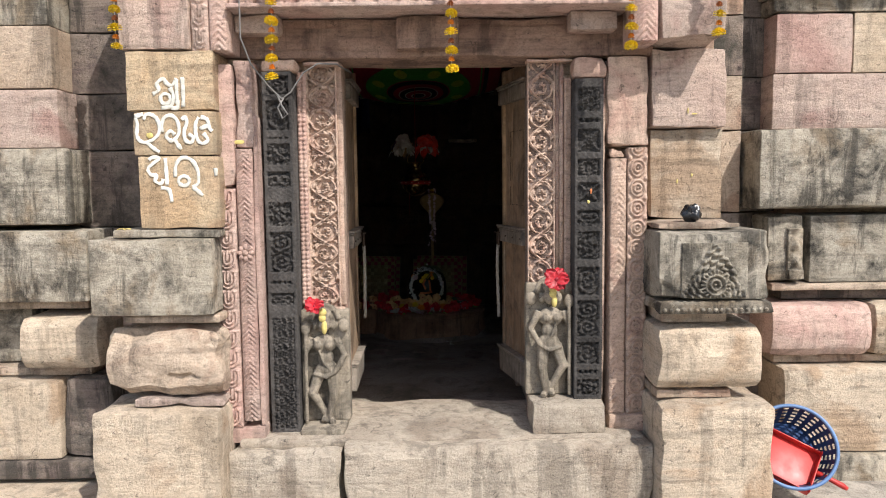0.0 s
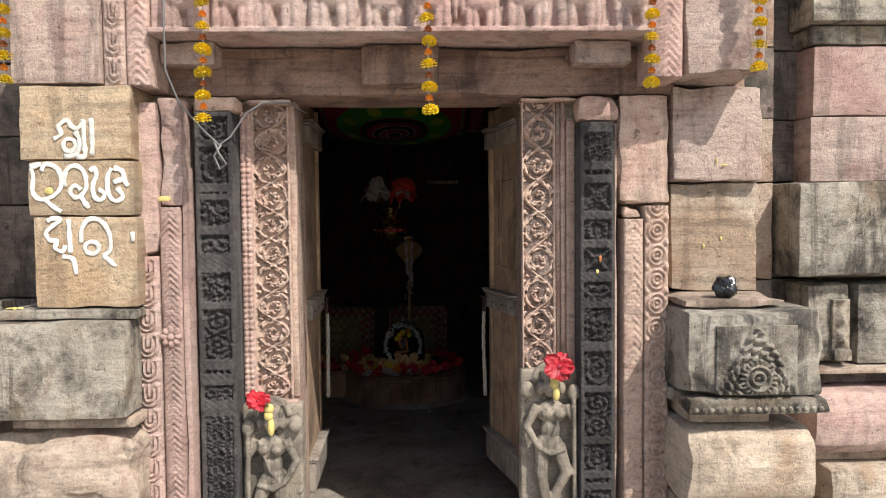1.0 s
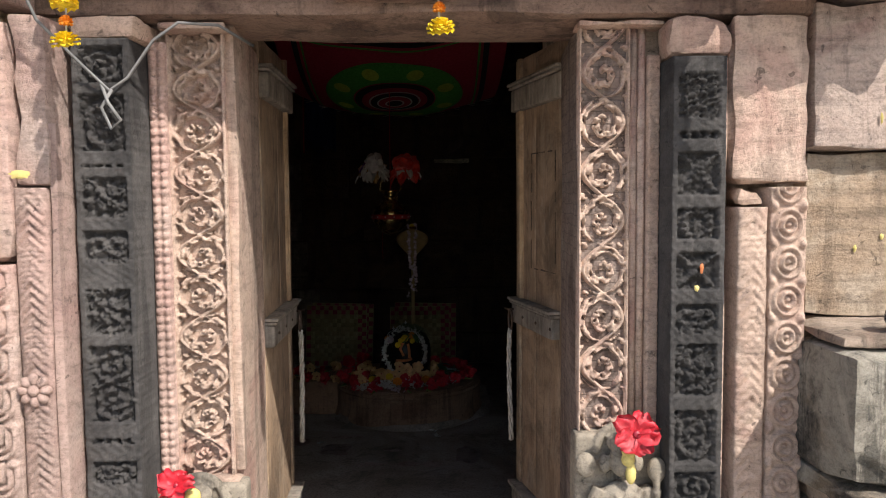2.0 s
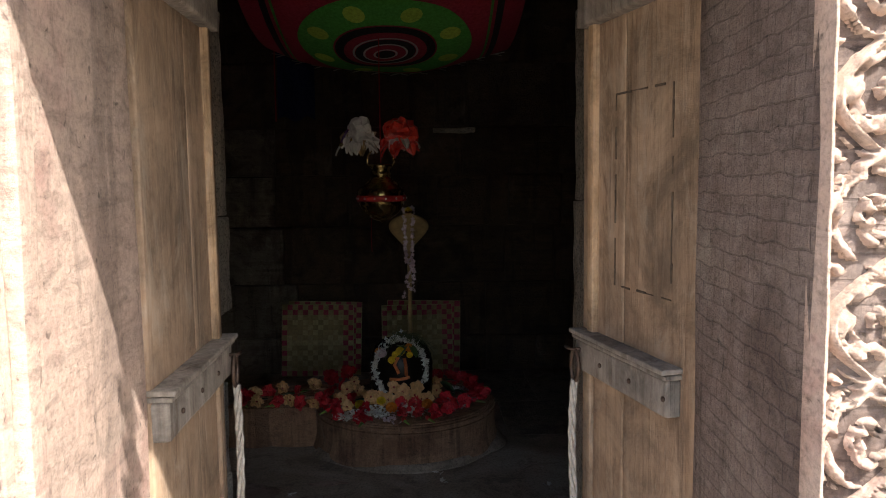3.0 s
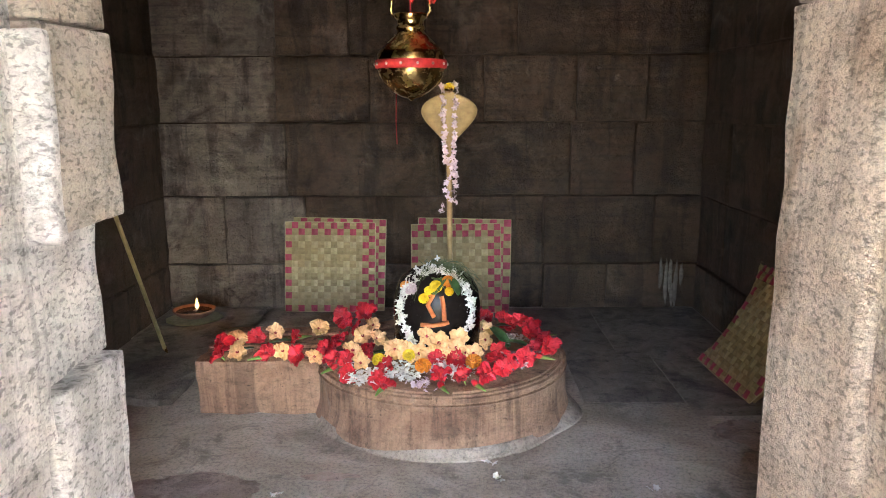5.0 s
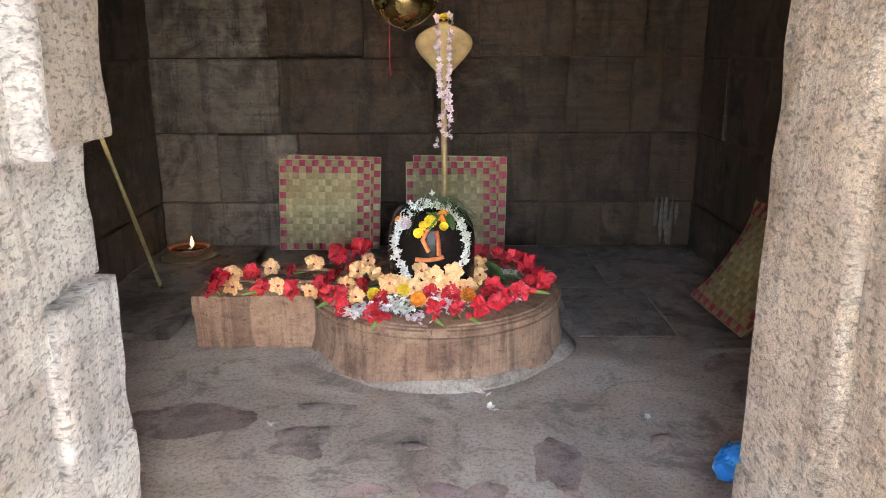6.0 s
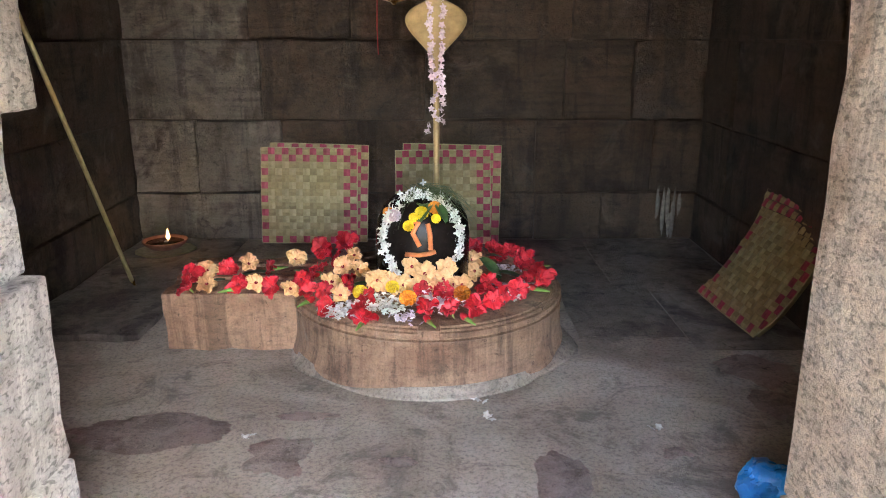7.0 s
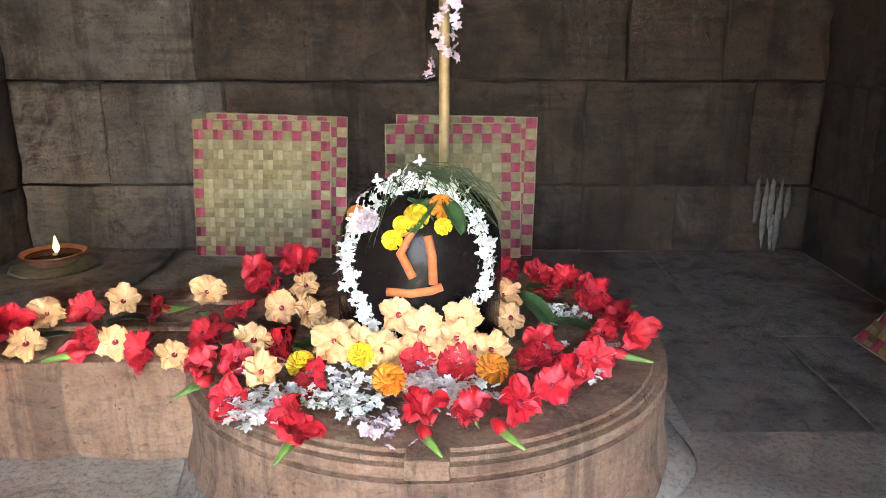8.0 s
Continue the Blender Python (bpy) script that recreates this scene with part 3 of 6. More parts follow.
# ---- blocks of the front wall: the pier beside the painted letters ----
B = lambda *a, **k: stone_block(wall_front, *a, **k)
B(-1.46, -1.07, 3.42, 4.0, 1.77, 2.03, "ochre", cuts=5)
B(-1.435, -1.065, 3.42, 4.0, 1.572, 1.766, "ochre", cuts=5)
B(-1.42, -1.06, 3.42, 4.0, 1.245, 1.568, "ochre", cuts=5)
B(-1.48, -1.17, 3.42, 4.0, 2.036, 2.75, "pink", cuts=5)
B(-1.54, -1.06, 3.40, 4.0, 1.205, 1.241, "grey", 0.008)
B(-1.63, -1.085, 3.35, 4.0, 0.862, 1.203, "grey", cuts=6, chip=0.02)
B(-1.50, -1.07, 3.38, 4.0, 0.822, 0.858, "tan", 0.008)
B(-1.58, -1.06, 3.40, 4.0, 0.485, 0.80, "tan", 0.05, 8, 0.022, 0.05, 0.04, label="rough broken roll moulding")
B(-1.46, -1.06, 3.36, 4.0, 0.445, 0.483, "pink", 0.008, chip=0.018)
B(-1.625, -1.06, 3.27, 4.0, -0.14, 0.442, "cream", 0.03, 6, 0.008, chip=0.018)
# the pier beside the medallion
B(0.92, 1.275, 3.62, 4.1, 1.682, 2.05, "pink", 0.014, 5, chip=0.018)
B(0.93, 1.275, 3.67, 4.1, 1.252, 1.678, "cream", cuts=5, chip=0.018)
B(0.90, 1.20, 3.42, 4.1, 2.056, 2.8, "pink", 0.04, 6, 0.012, chip=0.028)
B(0.90, 1.28, 3.42, 4.1, 1.215, 1.248, "tan", 0.012, chip=0.018)
medal_block = B(0.885, 1.375, 3.34, 4.1, 0.905, 1.213, "grey", 0.02, 6, chip=0.028, label="grey block with a carved medallion")
B(0.885, 1.40, 3.325, 4.1, 0.845, 0.903, "grey", 0.012, chip=0.02)
B(0.92, 1.22, 3.42, 4.1, 0.792, 0.843, "tan", 0.008)
B(0.885, 1.365, 3.40, 4.1, 0.49, 0.788, "cream", 0.05, 6, 0.006, 0.07, 0.02)
B(0.90, 1.24, 3.40, 4.1, 0.446, 0.487, "tan", 0.01)
B(0.885, 1.395, 3.27, 4.1, -0.14, 0.443, "cream", 0.035, 6, 0.008, chip=0.018)
# courses of the far right wall
B(1.60, 3.2, 3.88, 4.3, 2.36, 2.9, "grey", cuts=5)
B(1.62, 3.2, 3.94, 4.3, 2.276, 2.355, "grey", 0.008)
B(1.64, 2.03, 3.95, 4.3, 1.972, 2.272, "rose")
B(2.036, 3.2, 3.95, 4.3, 1.972, 2.272, "cream", cuts=6)
B(1.63, 3.2, 3.95, 4.3, 1.69, 1.968, "pink", cuts=7)
B(1.52, 3.2, 3.82, 4.3, 1.285, 1.685, "grey", 0.014, 7, chip=0.02)
B(1.60, 1.79, 3.90, 4.3, 0.905, 1.25, "grey", 0.03, 5, 0.01, chip=0.018)
B(1.82, 3.2, 3.90, 4.3, 0.905, 1.25, "grey", cuts=7)
B(1.62, 3.2, 3.88, 4.3, 0.862, 0.90, "tan", 0.012, 6)
B(1.70, 3.2, 3.96, 4.3, 0.805, 0.86, "dim", 0.01, 5)
B(1.60, 2.13, 3.88, 4.3, 0.52, 0.80, "rose", 0.05, 6, 0.005, 0.06)
B(2.134, 3.2, 3.88, 4.3, 0.52, 0.80, "cream", 0.05, 6, 0.005, 0.06)
B(1.66, 3.2, 3.93, 4.3, 0.475, 0.517, "tan", 0.01, 6)
B(1.66, 3.2, 3.80, 4.3, 0.035, 0.472, "cream", 0.03, 7, 0.008)
B(1.62, 3.2, 3.76, 4.3, -0.14, 0.032, "grey", 0.012, 6)
# recess beside the pier; deeper blocks darkened in colour for its shade
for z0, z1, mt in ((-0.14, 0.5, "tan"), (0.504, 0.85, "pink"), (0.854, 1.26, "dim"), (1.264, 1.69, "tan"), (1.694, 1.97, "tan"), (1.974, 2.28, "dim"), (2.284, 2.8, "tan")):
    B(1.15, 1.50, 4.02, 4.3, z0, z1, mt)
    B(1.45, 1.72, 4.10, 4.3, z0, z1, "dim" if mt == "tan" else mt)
# courses of the far left wall
B(-3.4, -1.98, 3.80, 4.3, 2.225, 2.75, "grey", cuts=6)
B(-3.4, -1.97, 3.80, 4.3, 1.92, 2.221, "tan", cuts=6)
B(-3.4, -1.95, 3.80, 4.3, 1.63, 1.916, "pink", cuts=6)
B(-3.4, -1.90, 3.78, 4.3, 1.25, 1.626, "grey", 0.014, 7)
B(-3.4, -1.80, 3.70, 4.3, 0.872, 1.222, "grey", 0.014, 7)
B(-3.4, -1.84, 3.78, 4.3, 0.825, 0.868, "tan", 0.01, 6)
B(-2.16, -1.76, 3.74, 4.3, 0.53, 0.80, "cream", 0.05, 6, 0.006, 0.06)
B(-3.4, -2.19, 3.90, 4.3, 0.53, 0.82, "grey", 0.03, 6, 0.01)
B(-3.4, -1.86, 3.82, 4.3, 0.478, 0.526, "tan", 0.01, 6)
B(-3.4, -1.985, 3.72, 4.3, 0.075, 0.474, "cream", 0.02, 6, 0.008)
# dark block where the pier's shadow falls on the base, shade put into colour
B(-1.98, -1.72, 3.74, 4.3, 0.075, 0.48, "dim", 0.05, 5, 0.012)
B(-3.4, -1.74, 3.70, 4.3, -0.02, 0.072, "dim", 0.01, 6)
B(-3.4, -1.62, 3.5, 4.3, -0.2, -0.045, "cream", 0.012, 6)
# recess beside the lettered pier, its shade put into the dark block colour
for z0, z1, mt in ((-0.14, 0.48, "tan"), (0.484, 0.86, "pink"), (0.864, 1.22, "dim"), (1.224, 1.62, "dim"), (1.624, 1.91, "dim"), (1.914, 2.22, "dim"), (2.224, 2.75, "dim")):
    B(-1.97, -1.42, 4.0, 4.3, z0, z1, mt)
# threshold and its broken facing
B(-1.065, -0.535, 3.40, 4.14, -0.14, 0.215, "sill", 0.03, 6, 0.01, chip=0.028)
B(-0.53, 0.885, 3.38, 4.14, -0.14, 0.24, "sill", 0.02, 8, 0.008, chip=0.028)
B(-1.02, 0.86, 3.46, 4.12, 0.20, 0.252, "sill", 0.02, 8, 0.006, chip=0.018)
# door reveals
rev_l = B(-0.70, -0.545, 3.745, 4.20, 0.25, 2.03, "scroll", 0.012, 7, 0.006, label="pinkish reveal stone of the doorway")
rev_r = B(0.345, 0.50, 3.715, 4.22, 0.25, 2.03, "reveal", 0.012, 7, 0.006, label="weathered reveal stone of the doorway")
for ob, k in ((rev_l, -0.08), (rev_r, 0.09)):  # the reveals splay inwards
    for v in ob.data.vertices:
        v.co.x += (v.co.y - 3.72) * k
# inner jambs of rough blocks
# left blocks in the bounce-lit copy; nearer the room only the low ones
for z0, z1, x in ((-0.1, 0.75, -0.815), (0.754, 1.40, -0.80), (1.404, 2.12, -0.805)):
    B(-1.2, x, 4.80, 5.33, z0, z1, "limed", 0.006, 8, 0.0012, chip=0.006)
for z0, z1, x in ((-0.1, 0.50, -0.79), (0.504, 0.83, -0.795), (0.834, 1.09, -0.825), (1.094, 1.42, -0.768), (1.424, 2.12, -0.772)):
    B(-1.2, x, 5.335, 5.58, z0, z1, "limed" if z0 < 0.9 else "jamb", 0.006, 9, 0.0012, chip=0.008)
for z0, z1, x in ((-0.1, 0.46, 0.475), (0.464, 1.32, 0.472), (1.324, 2.12, 0.475)):
    B(x, 0.9, 4.80, 5.27, z0, z1, "jamb", 0.005, 8, 0.0010, chip=0.005)
for z0, z1, x in ((-0.1, 0.42, 0.44), (0.424, 1.46, 0.447), (1.464, 2.12, 0.452)):
    B(x, 0.9, 5.275, 5.58, z0, z1, "jamb", 0.005, 9, 0.0010, chip=0.007)

B(-0.83, -0.748, 5.300, 5.332, 1.085, 1.405, "limed", 0.014, 5, 0.003, chip=0.006, label="pale rounded ledge on the jamb block")

# ---- lintel and frieze ----
B(-1.12, 0.93, 3.63, 3.98, 2.018, 2.205, "lintel", 0.02, 9, 0.006, chip=0.02, label="dark brown stone lintel beam")
B(-0.27, 0.02, 3.57, 3.7, 2.05, 2.20, "lintel", 0.012, 4, 0.004)
for x0, x1 in ((-1.0, -0.80), (0.52, 0.74)):
    B(x0, x1, 3.52, 3.7, 2.12, 2.203, "pink", 0.01, 4, 0.004)


def beast_row(w, h):
    """A procession of standing beasts in profile: barrel bodies, heads, legs and trunks."""
    rng = np.random.RandomState(4)
    beasts = [(0.10 + k * 0.178 + rng.uniform(-0.02, 0.02), rng.uniform(0.85, 1.15), rng.choice([-1, 1])) for k in range(int(w / 0.178))]

    def height(X, Z):
        out = np.zeros_like(X)
        for cx, s, d in beasts:
            u, v = (X - cx) * d / s, Z / s
            bump = lambda px, pz, rx, rz: np.clip(1 - ((u - px) / rx) ** 2 - ((v - pz) / rz) ** 2, 0, 1) ** 0.5
            b = np.maximum(bump(0, 0.125, 0.078, 0.055), 0.95 * bump(0.07, 0.165, 0.04, 0.04))
            b = np.maximum(b, 0.8 * bump(0.112, 0.11, 0.015, 0.06))
            for lx in (-0.058, -0.028, 0.03, 0.058):
                b = np.maximum(b, 0.8 * bump(lx, 0.06, 0.021, 0.075))
            out = np.maximum(out, b)
        return np.maximum(0.045 * out, np.where((Z < 0.022) | (Z > h - 0.02), 0.05, 0.0))
    return height


carved(wall_front, "beast_frieze", -1.0, 3.45, 2.207, 1.78, 0.30, beast_row(1.78, 0.30), "rose", 0.006, 0.3, 0.002, "pink frieze carved with a row of beasts")
B(-1.0, 0.78, 3.44, 4.0, 2.511, 2.8, "rose", 0.02, 6)
carved(wall_front, "carved_band", -1.165, 3.44, 2.03, 0.075, 0.6, rings_chain(0.075, 0.1, 0.02, True), "rose", 0.006, 0.3)
carved(wall_front, "carved_band", -1.085, 3.44, 2.03, 0.08, 0.6, braid(0.08, 0.03, 0.02), "rose", 0.006, 0.3)
carved(wall_front, "carved_band", 0.785, 3.44, 2.05, 0.11, 0.6, braid(0.11, 0.03, 0.02), "rose", 0.006, 0.3)

# ---- carved bands beside the door ----
carved(wall_front, "cup_chain_band", -1.105, 3.51, 0.30, 0.088, 1.12, rings_chain(0.088, 0.093, 0.022, True), "rose", 0.0045, 0.25, 0.002, "pink band carved with a chain of cups")
B(-1.11, -1.01, 3.50, 3.76, 1.424, 1.98, "rose", 0.012, 7, 0.006, chip=0.018)
carved(wall_front, "braid_band", -1.01, 3.515, 0.33, 0.075, 1.27, braid(0.075, 0.024, 0.02), "rose", 0.0045, 0.25, 0.0015, "pink band carved as a diagonal braid")
B(-1.008, -0.925, 3.51, 3.76, 1.605, 2.0, "rose", 0.012, 7, 0.006, chip=0.018)
B(-0.933, -0.908, 3.515, 3.76, 0.30, 1.75, "rose", 0.006, 6, 0.003)
B(-1.11, -0.91, 3.49, 3.76, 0.222, 0.30, "rose", 0.01, 5)
flower = bmesh.new()
for k in range(8):
    a = k * math.pi / 4
    blob_bm([((0.026 * math.cos(a), 0, 0.026 * math.sin(a)), (0.016, 0.012, 0.012), -math.degrees(a))], flower, 10)
blob_bm([((0, -0.006, 0), (0.014, 0.012, 0.014), 0)], flower, 10)
ros = part("rosette", flower, M["rose"], wall_front)
ros.location = (-0.975, 3.50, 1.125)
DARK_L = [(0.02, 0.58, 6), (0.62, 0.70, 3), (0.72, 0.76, 7), (0.775, 0.99, 0), (0.995, 1.13, 4), (1.135, 1.16, 7), (1.17, 1.27, 3), (1.28, 1.40, 4), (1.405, 1.43, 7), (1.44, 1.60, 0), (1.605, 1.715, 0)]
carved(wall_front, "black_panel_pilaster", -0.895, 3.60, 0.235, 0.135, 1.72, panels(0.135, DARK_L, 0.03, 3), "black", 0.0042, 0.2, 0.0015, "oil-blackened pilaster carved in framed panels")
B(-0.90, -0.74, 3.58, 3.76, 1.957, 2.012, "scroll", 0.02, 5, 0.01, chip=0.018)
carved(wall_front, "bead_band", -0.757, 3.70, 0.85, 0.042, 1.12, bead_rows(0.042, 0.022, 0.008), "rose", 0.004, 0.15, 0.001)
carved(wall_front, "vine_band", -0.718, 3.75, 0.83, 0.148, 1.18, vine(0.148, 0.108, 0.03, 1.7, 7, 0.9), "scroll", 0.0036, 0.12, 0.0012, "buff band carved with a dense curling vine")
B(-0.74, -0.545, 3.68, 3.74, 0.25, 0.835, "scroll", 0.01, 5)
B(-0.72, -0.55, 3.66, 3.76, 1.995, 2.012, "scroll", 0.01, 4)
B(-0.572, -0.545, 3.735, 3.78, 0.84, 2.03, "scroll", 0.006, 6, 0.003)
# beside the other jamb
carved(wall_front, "vine_band", 0.348, 3.73, 0.93, 0.13, 1.09, vine(0.13, 0.128, 0.034, 1.7, 6, 0.8), "scroll", 0.0038, 0.012, 0.0012, "buff band carved with large vine coils")
B(0.345, 0.56, 3.70, 3.74, 0.40, 0.93, "scroll", 0.01, 5)
B(0.34, 0.56, 3.66, 3.76, 2.0, 2.014, "scroll", 0.012, 4, chip=0.02)
for x in (0.490, 0.511):
    part("fillet", tube_bm([(x, 3.712, 0.93), (x, 3.71, 1.4), (x, 3.712, 2.01)], 0.0105, 10), M["scroll"], wall_front)
carved(wall_front, "narrow_vine_band", 0.524, 3.69, 0.93, 0.03, 1.0, rings_chain(0.03, 0.034, 0.008, False), "scroll", 0.004, 0.1, 0.001)
DARK_R = [(0.02, 0.12, 4), (0.125, 0.165, 7), (0.17, 0.30, 0), (0.305, 0.50, 0), (0.505, 0.66, 0), (0.675, 0.83, 4), (0.835, 0.93, 3), (0.945, 1.06, 1), (1.07, 1.17, 2), (1.18, 1.31, 1), (1.32, 1.36, 7), (1.37, 1.50, 6)]
carved(wall_front, "black_panel_pilaster", 0.556, 3.612, 0.38, 0.132, 1.53, panels(0.132, DARK_R, 0.03, 9), "black", 0.0042, 0.2, 0.0015, "oil-blackened pilaster carved with figures and coils")
B(0.552, 0.70, 3.60, 3.76, 1.913, 2.014, "scroll", 0.02, 5, 0.012, chip=0.018)
B(0.692, 0.705, 3.62, 3.76, 0.40, 1.91, "scroll", 0.004, 6, 0.002)
carved(wall_front, "braid_band", 0.725, 3.60, 0.32, 0.075, 1.22, braid(0.075, 0.03, 0.012), "scroll", 0.0045, 0.2, 0.003, "weathered band carved as a braid")
carved(wall_front, "ring_chain_band", 0.808, 3.60, 0.32, 0.09, 1.27, rings_chain(0.09, 0.094, 0.018, False), "scroll", 0.0045, 0.2, 0.002, "buff band carved with a chain of rings")
B(0.705, 0.90, 3.60, 3.76, 1.60, 2.014, "scroll", 0.012, 7, 0.006, chip=0.018)
B(0.72, 0.80, 3.59, 3.76, 1.545, 1.60, "scroll", 0.02, 4, 0.01, chip=0.028)
B(0.72, 0.90, 3.57, 3.76, 0.235, 0.32, "scroll", 0.012, 5)


# medallion on the grey block
def medal(w, h):
    def height(X, Z):
        u, v = X - w / 2, Z - 0.055
        r, th = np.hypot(u, v), np.arctan2(v, u)
        core = np.where(r < 0.05, 0.55 + 0.45 * np.cos(2 * np.pi * r / 0.022), 0)
        petal = np.where((r >= 0.05) & (r < 0.066), 0.6 + 0.4 * np.cos(22 * th), 0)
        env = np.clip(1 - (np.abs(u) / (w / 2)) ** 1.3, 0, 1) * h * 0.98
        curls = sstep(-0.2, 0.4, np.cos(r * 210 + 2 * th) * np.cos(th * 9 + r * 40)) * np.where((r >= 0.066) & (Z < env), 1, 0)
        return 0.026 * np.clip(core + petal + 0.8 * curls, 0, 1) * np.where(Z < env + 0.02, 1, 0)
    return height


carved(wall_front, "medallion_relief", 0.985, 3.333, 0.92, 0.29, 0.24, medal(0.29, 0.24), "grey", 0.004, 0.02, 0.001, "carved medallion with scrolling foliage")
for k in range(17):
    part("bead", blob_bm([((0.91 + k * 0.028, 3.322, 0.865), (0.010, 0.008, 0.009), 0)], seg=8), M["grey"], wall_front)
# small niche figure in the far wall
carved(wall_front, "niche_relief", 1.70, 3.885, 0.925, 0.075, 0.26, lambda X, Z: 0.03 * np.clip(np.exp(-((X - 0.037) / 0.02) ** 2) * (0.6 + 0.4 * np.cos(Z * 70)) + np.where(Z < 0.05, 0.7, 0), 0, 1), "grey", 0.005, 0.05)


# ---- interior stone courses ----
rng = random.Random(5)
for z0, z1 in ((0.0, 0.285), (0.29, 0.715), (0.72, 1.165), (1.17, 1.56), (1.565, 1.93), (1.935, 2.42), (2.425, 2.98)):
    x = -1.95
    while x < 1.38:
        x2 = min(x + rng.uniform(0.38, 0.95), 1.39)
        if 1.39 - x2 < 0.2:
            x2 = 1.39
        # lower left blocks take the paler copy, as lit from the door
        stone_block(wall_back, x + 0.003, x2 - 0.003, 8.87 + rng.uniform(-0.008, 0.008), 9.1, z0 + 0.002, z1 - 0.002, "soot_lit" if z1 < 2.0 and x + x2 < -2.0 else "soot", 0.004, 5, 0.002, chip=0.012)
        x = x2
    for side, wl in ((-1, wall_left), (1, wall_right)):
        y = 5.56
        while y < 8.85:
            y2 = min(y + rng.uniform(0.5, 1.1), 8.86)
            if 8.86 - y2 < 0.25:
                y2 = 8.86
            if side < 0:
                stone_block(wl, -2.2, -1.93 + rng.uniform(-0.015, 0.015), y + 0.003, y2 - 0.003, z0 + 0.003, z1 - 0.003, "soot", 0.005, 4, 0.0025)
            else:
                stone_block(wl, 1.38 + rng.uniform(-0.015, 0.015), 1.7, y + 0.003, y2 - 0.003, z0 + 0.003, z1 - 0.003, "soot", 0.005, 4, 0.0025)
            y = y2
# shallow carved plaque with a ledge in the back wall
carved(wall_back, "carved_plaque", 0.03, 8.83, 1.93, 0.26, 0.42, lambda X, Z: 0.02 * np.where(np.minimum(np.minimum(X, 0.26 - X), np.minimum(Z, 0.42 - Z)) < 0.03, 1.0, np.clip(np.exp(-((X - 0.13) / 0.06) ** 2 - ((Z - 0.16) / 0.13) ** 2) + np.exp(-((X - 0.13) ** 2 + (Z - 0.32) ** 2) / 0.0016), 0, 1)), "soot", 0.008, 0.1, 0.003)
stone_block(wall_back, 0.02, 0.34, 8.80, 8.9, 1.885, 1.925, "jamb", 0.012, 4, 0.01, chip=0.018)


def worn_patch(x, y, rx, ry, seed, material="patch"):
    """A ragged sheet of bare stone lying where the cement has worn away."""
    bm = bmesh.new()
    n = 90
    mid = bm.verts.new((x, y, 0.005))
    rings = []
    for f, z in ((0.5, 0.0055), (0.85, 0.005), (1.0, 0.0005)):
        ring = []
        for k in range(n):
            a = 2 * math.pi * k / n
            q = 1 + sum(am * noise.noise(Vector((math.cos(a) * fr + seed, math.sin(a) * fr, seed))) for am, fr in ((0.5, 1.2), (0.2, 3.0), (0.10, 8.0), (0.06, 19.0)))
            ring.append(bm.verts.new((x + rx * q * f * math.cos(a), y + ry * q * f * math.sin(a), z + 0.003 * noise.noise(Vector((a * 3, seed, f * 4))))))
        rings.append(ring)
    for k in range(n):
        bm.faces.new((mid, rings[0][k], rings[0][(k + 1) % n]))
        for r0, r1 in zip(rings, rings[1:]):
            bm.faces.new((r0[k], r1[k], r1[(k + 1) % n], r0[(k + 1) % n]))
    part("worn_patch", bm, M[material], floor_in, "rough reddish patch of bare stone")


for k, (x, y, rx, ry) in enumerate(((-1.05, 6.55, 0.24, 0.12), (-0.63, 6.42, 0.10, 0.12), (-0.585, 6.65, 0.08, 0.03), (-0.28, 6.376, 0.06, 0.025), (-0.41, 6.127, 0.08, 0.03), (-0.176, 6.126, 0.06, 0.04), (-0.03, 6.12, 0.055, 0.05), (0.18, 6.27, 0.07, 0.15),
                                    (1.02, 7.0, 0.14, 0.16), (0.98, 6.72, 0.10, 0.10), (-1.2, 6.25, 0.12, 0.05), (0.55, 6.42, 0.05, 0.03))):
    worn_patch(x, y, rx, ry, k * 2.3 + 1)
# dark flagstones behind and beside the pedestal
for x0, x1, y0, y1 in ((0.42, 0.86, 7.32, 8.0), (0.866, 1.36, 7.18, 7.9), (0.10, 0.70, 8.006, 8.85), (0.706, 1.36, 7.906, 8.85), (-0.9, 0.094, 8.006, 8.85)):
    stone_block(floor_in, x0, x1, y0, y1, -0.02, 0.005, "flag", 0.004, 6, 0.001, chip=0.004, name="flagstone", label="dark brown flagstone")
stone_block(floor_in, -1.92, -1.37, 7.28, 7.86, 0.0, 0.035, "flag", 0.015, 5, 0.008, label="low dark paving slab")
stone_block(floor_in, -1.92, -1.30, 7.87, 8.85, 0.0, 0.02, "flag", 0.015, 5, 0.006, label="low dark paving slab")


# ================= things =================
# ---- round pedestal with spout, and the lingam ----
CX, CY, TOP = -0.20, 7.34, 0.245
pedestal = thing("yoni_pedestal", "round red-brown stone pedestal with a spout, standing on the cement floor", "pedestal", at=(CX, CY, 0))
part("drum", lathe_bm([(0.552, 0.0), (0.548, 0.03), (0.540, 0.06), (0.535, 0.09), (0.532, 0.19), (0.537, 0.196), (0.527, 0.200), (0.527, 0.206), (0.535, 0.209), (0.533, 0.224), (0.521, 0.227), (0.519, 0.234), (0.505, 0.235), (0.503, 0.242), (0.43, 0.243), (0.42, 0.236), (0.0, 0.236)], 96, 0.012, 2.0), M["yoni"], pedestal, "", 20.0)
skirt = part("mortar_skirt", lathe_bm([(0.585, 0.0), (0.572, 0.006), (0.560, 0.016), (0.550, 0.034), (0.53, 0.038)], 72, 0.07, 8.0), M["cement"], pedestal, "pale cement skirt round the foot")
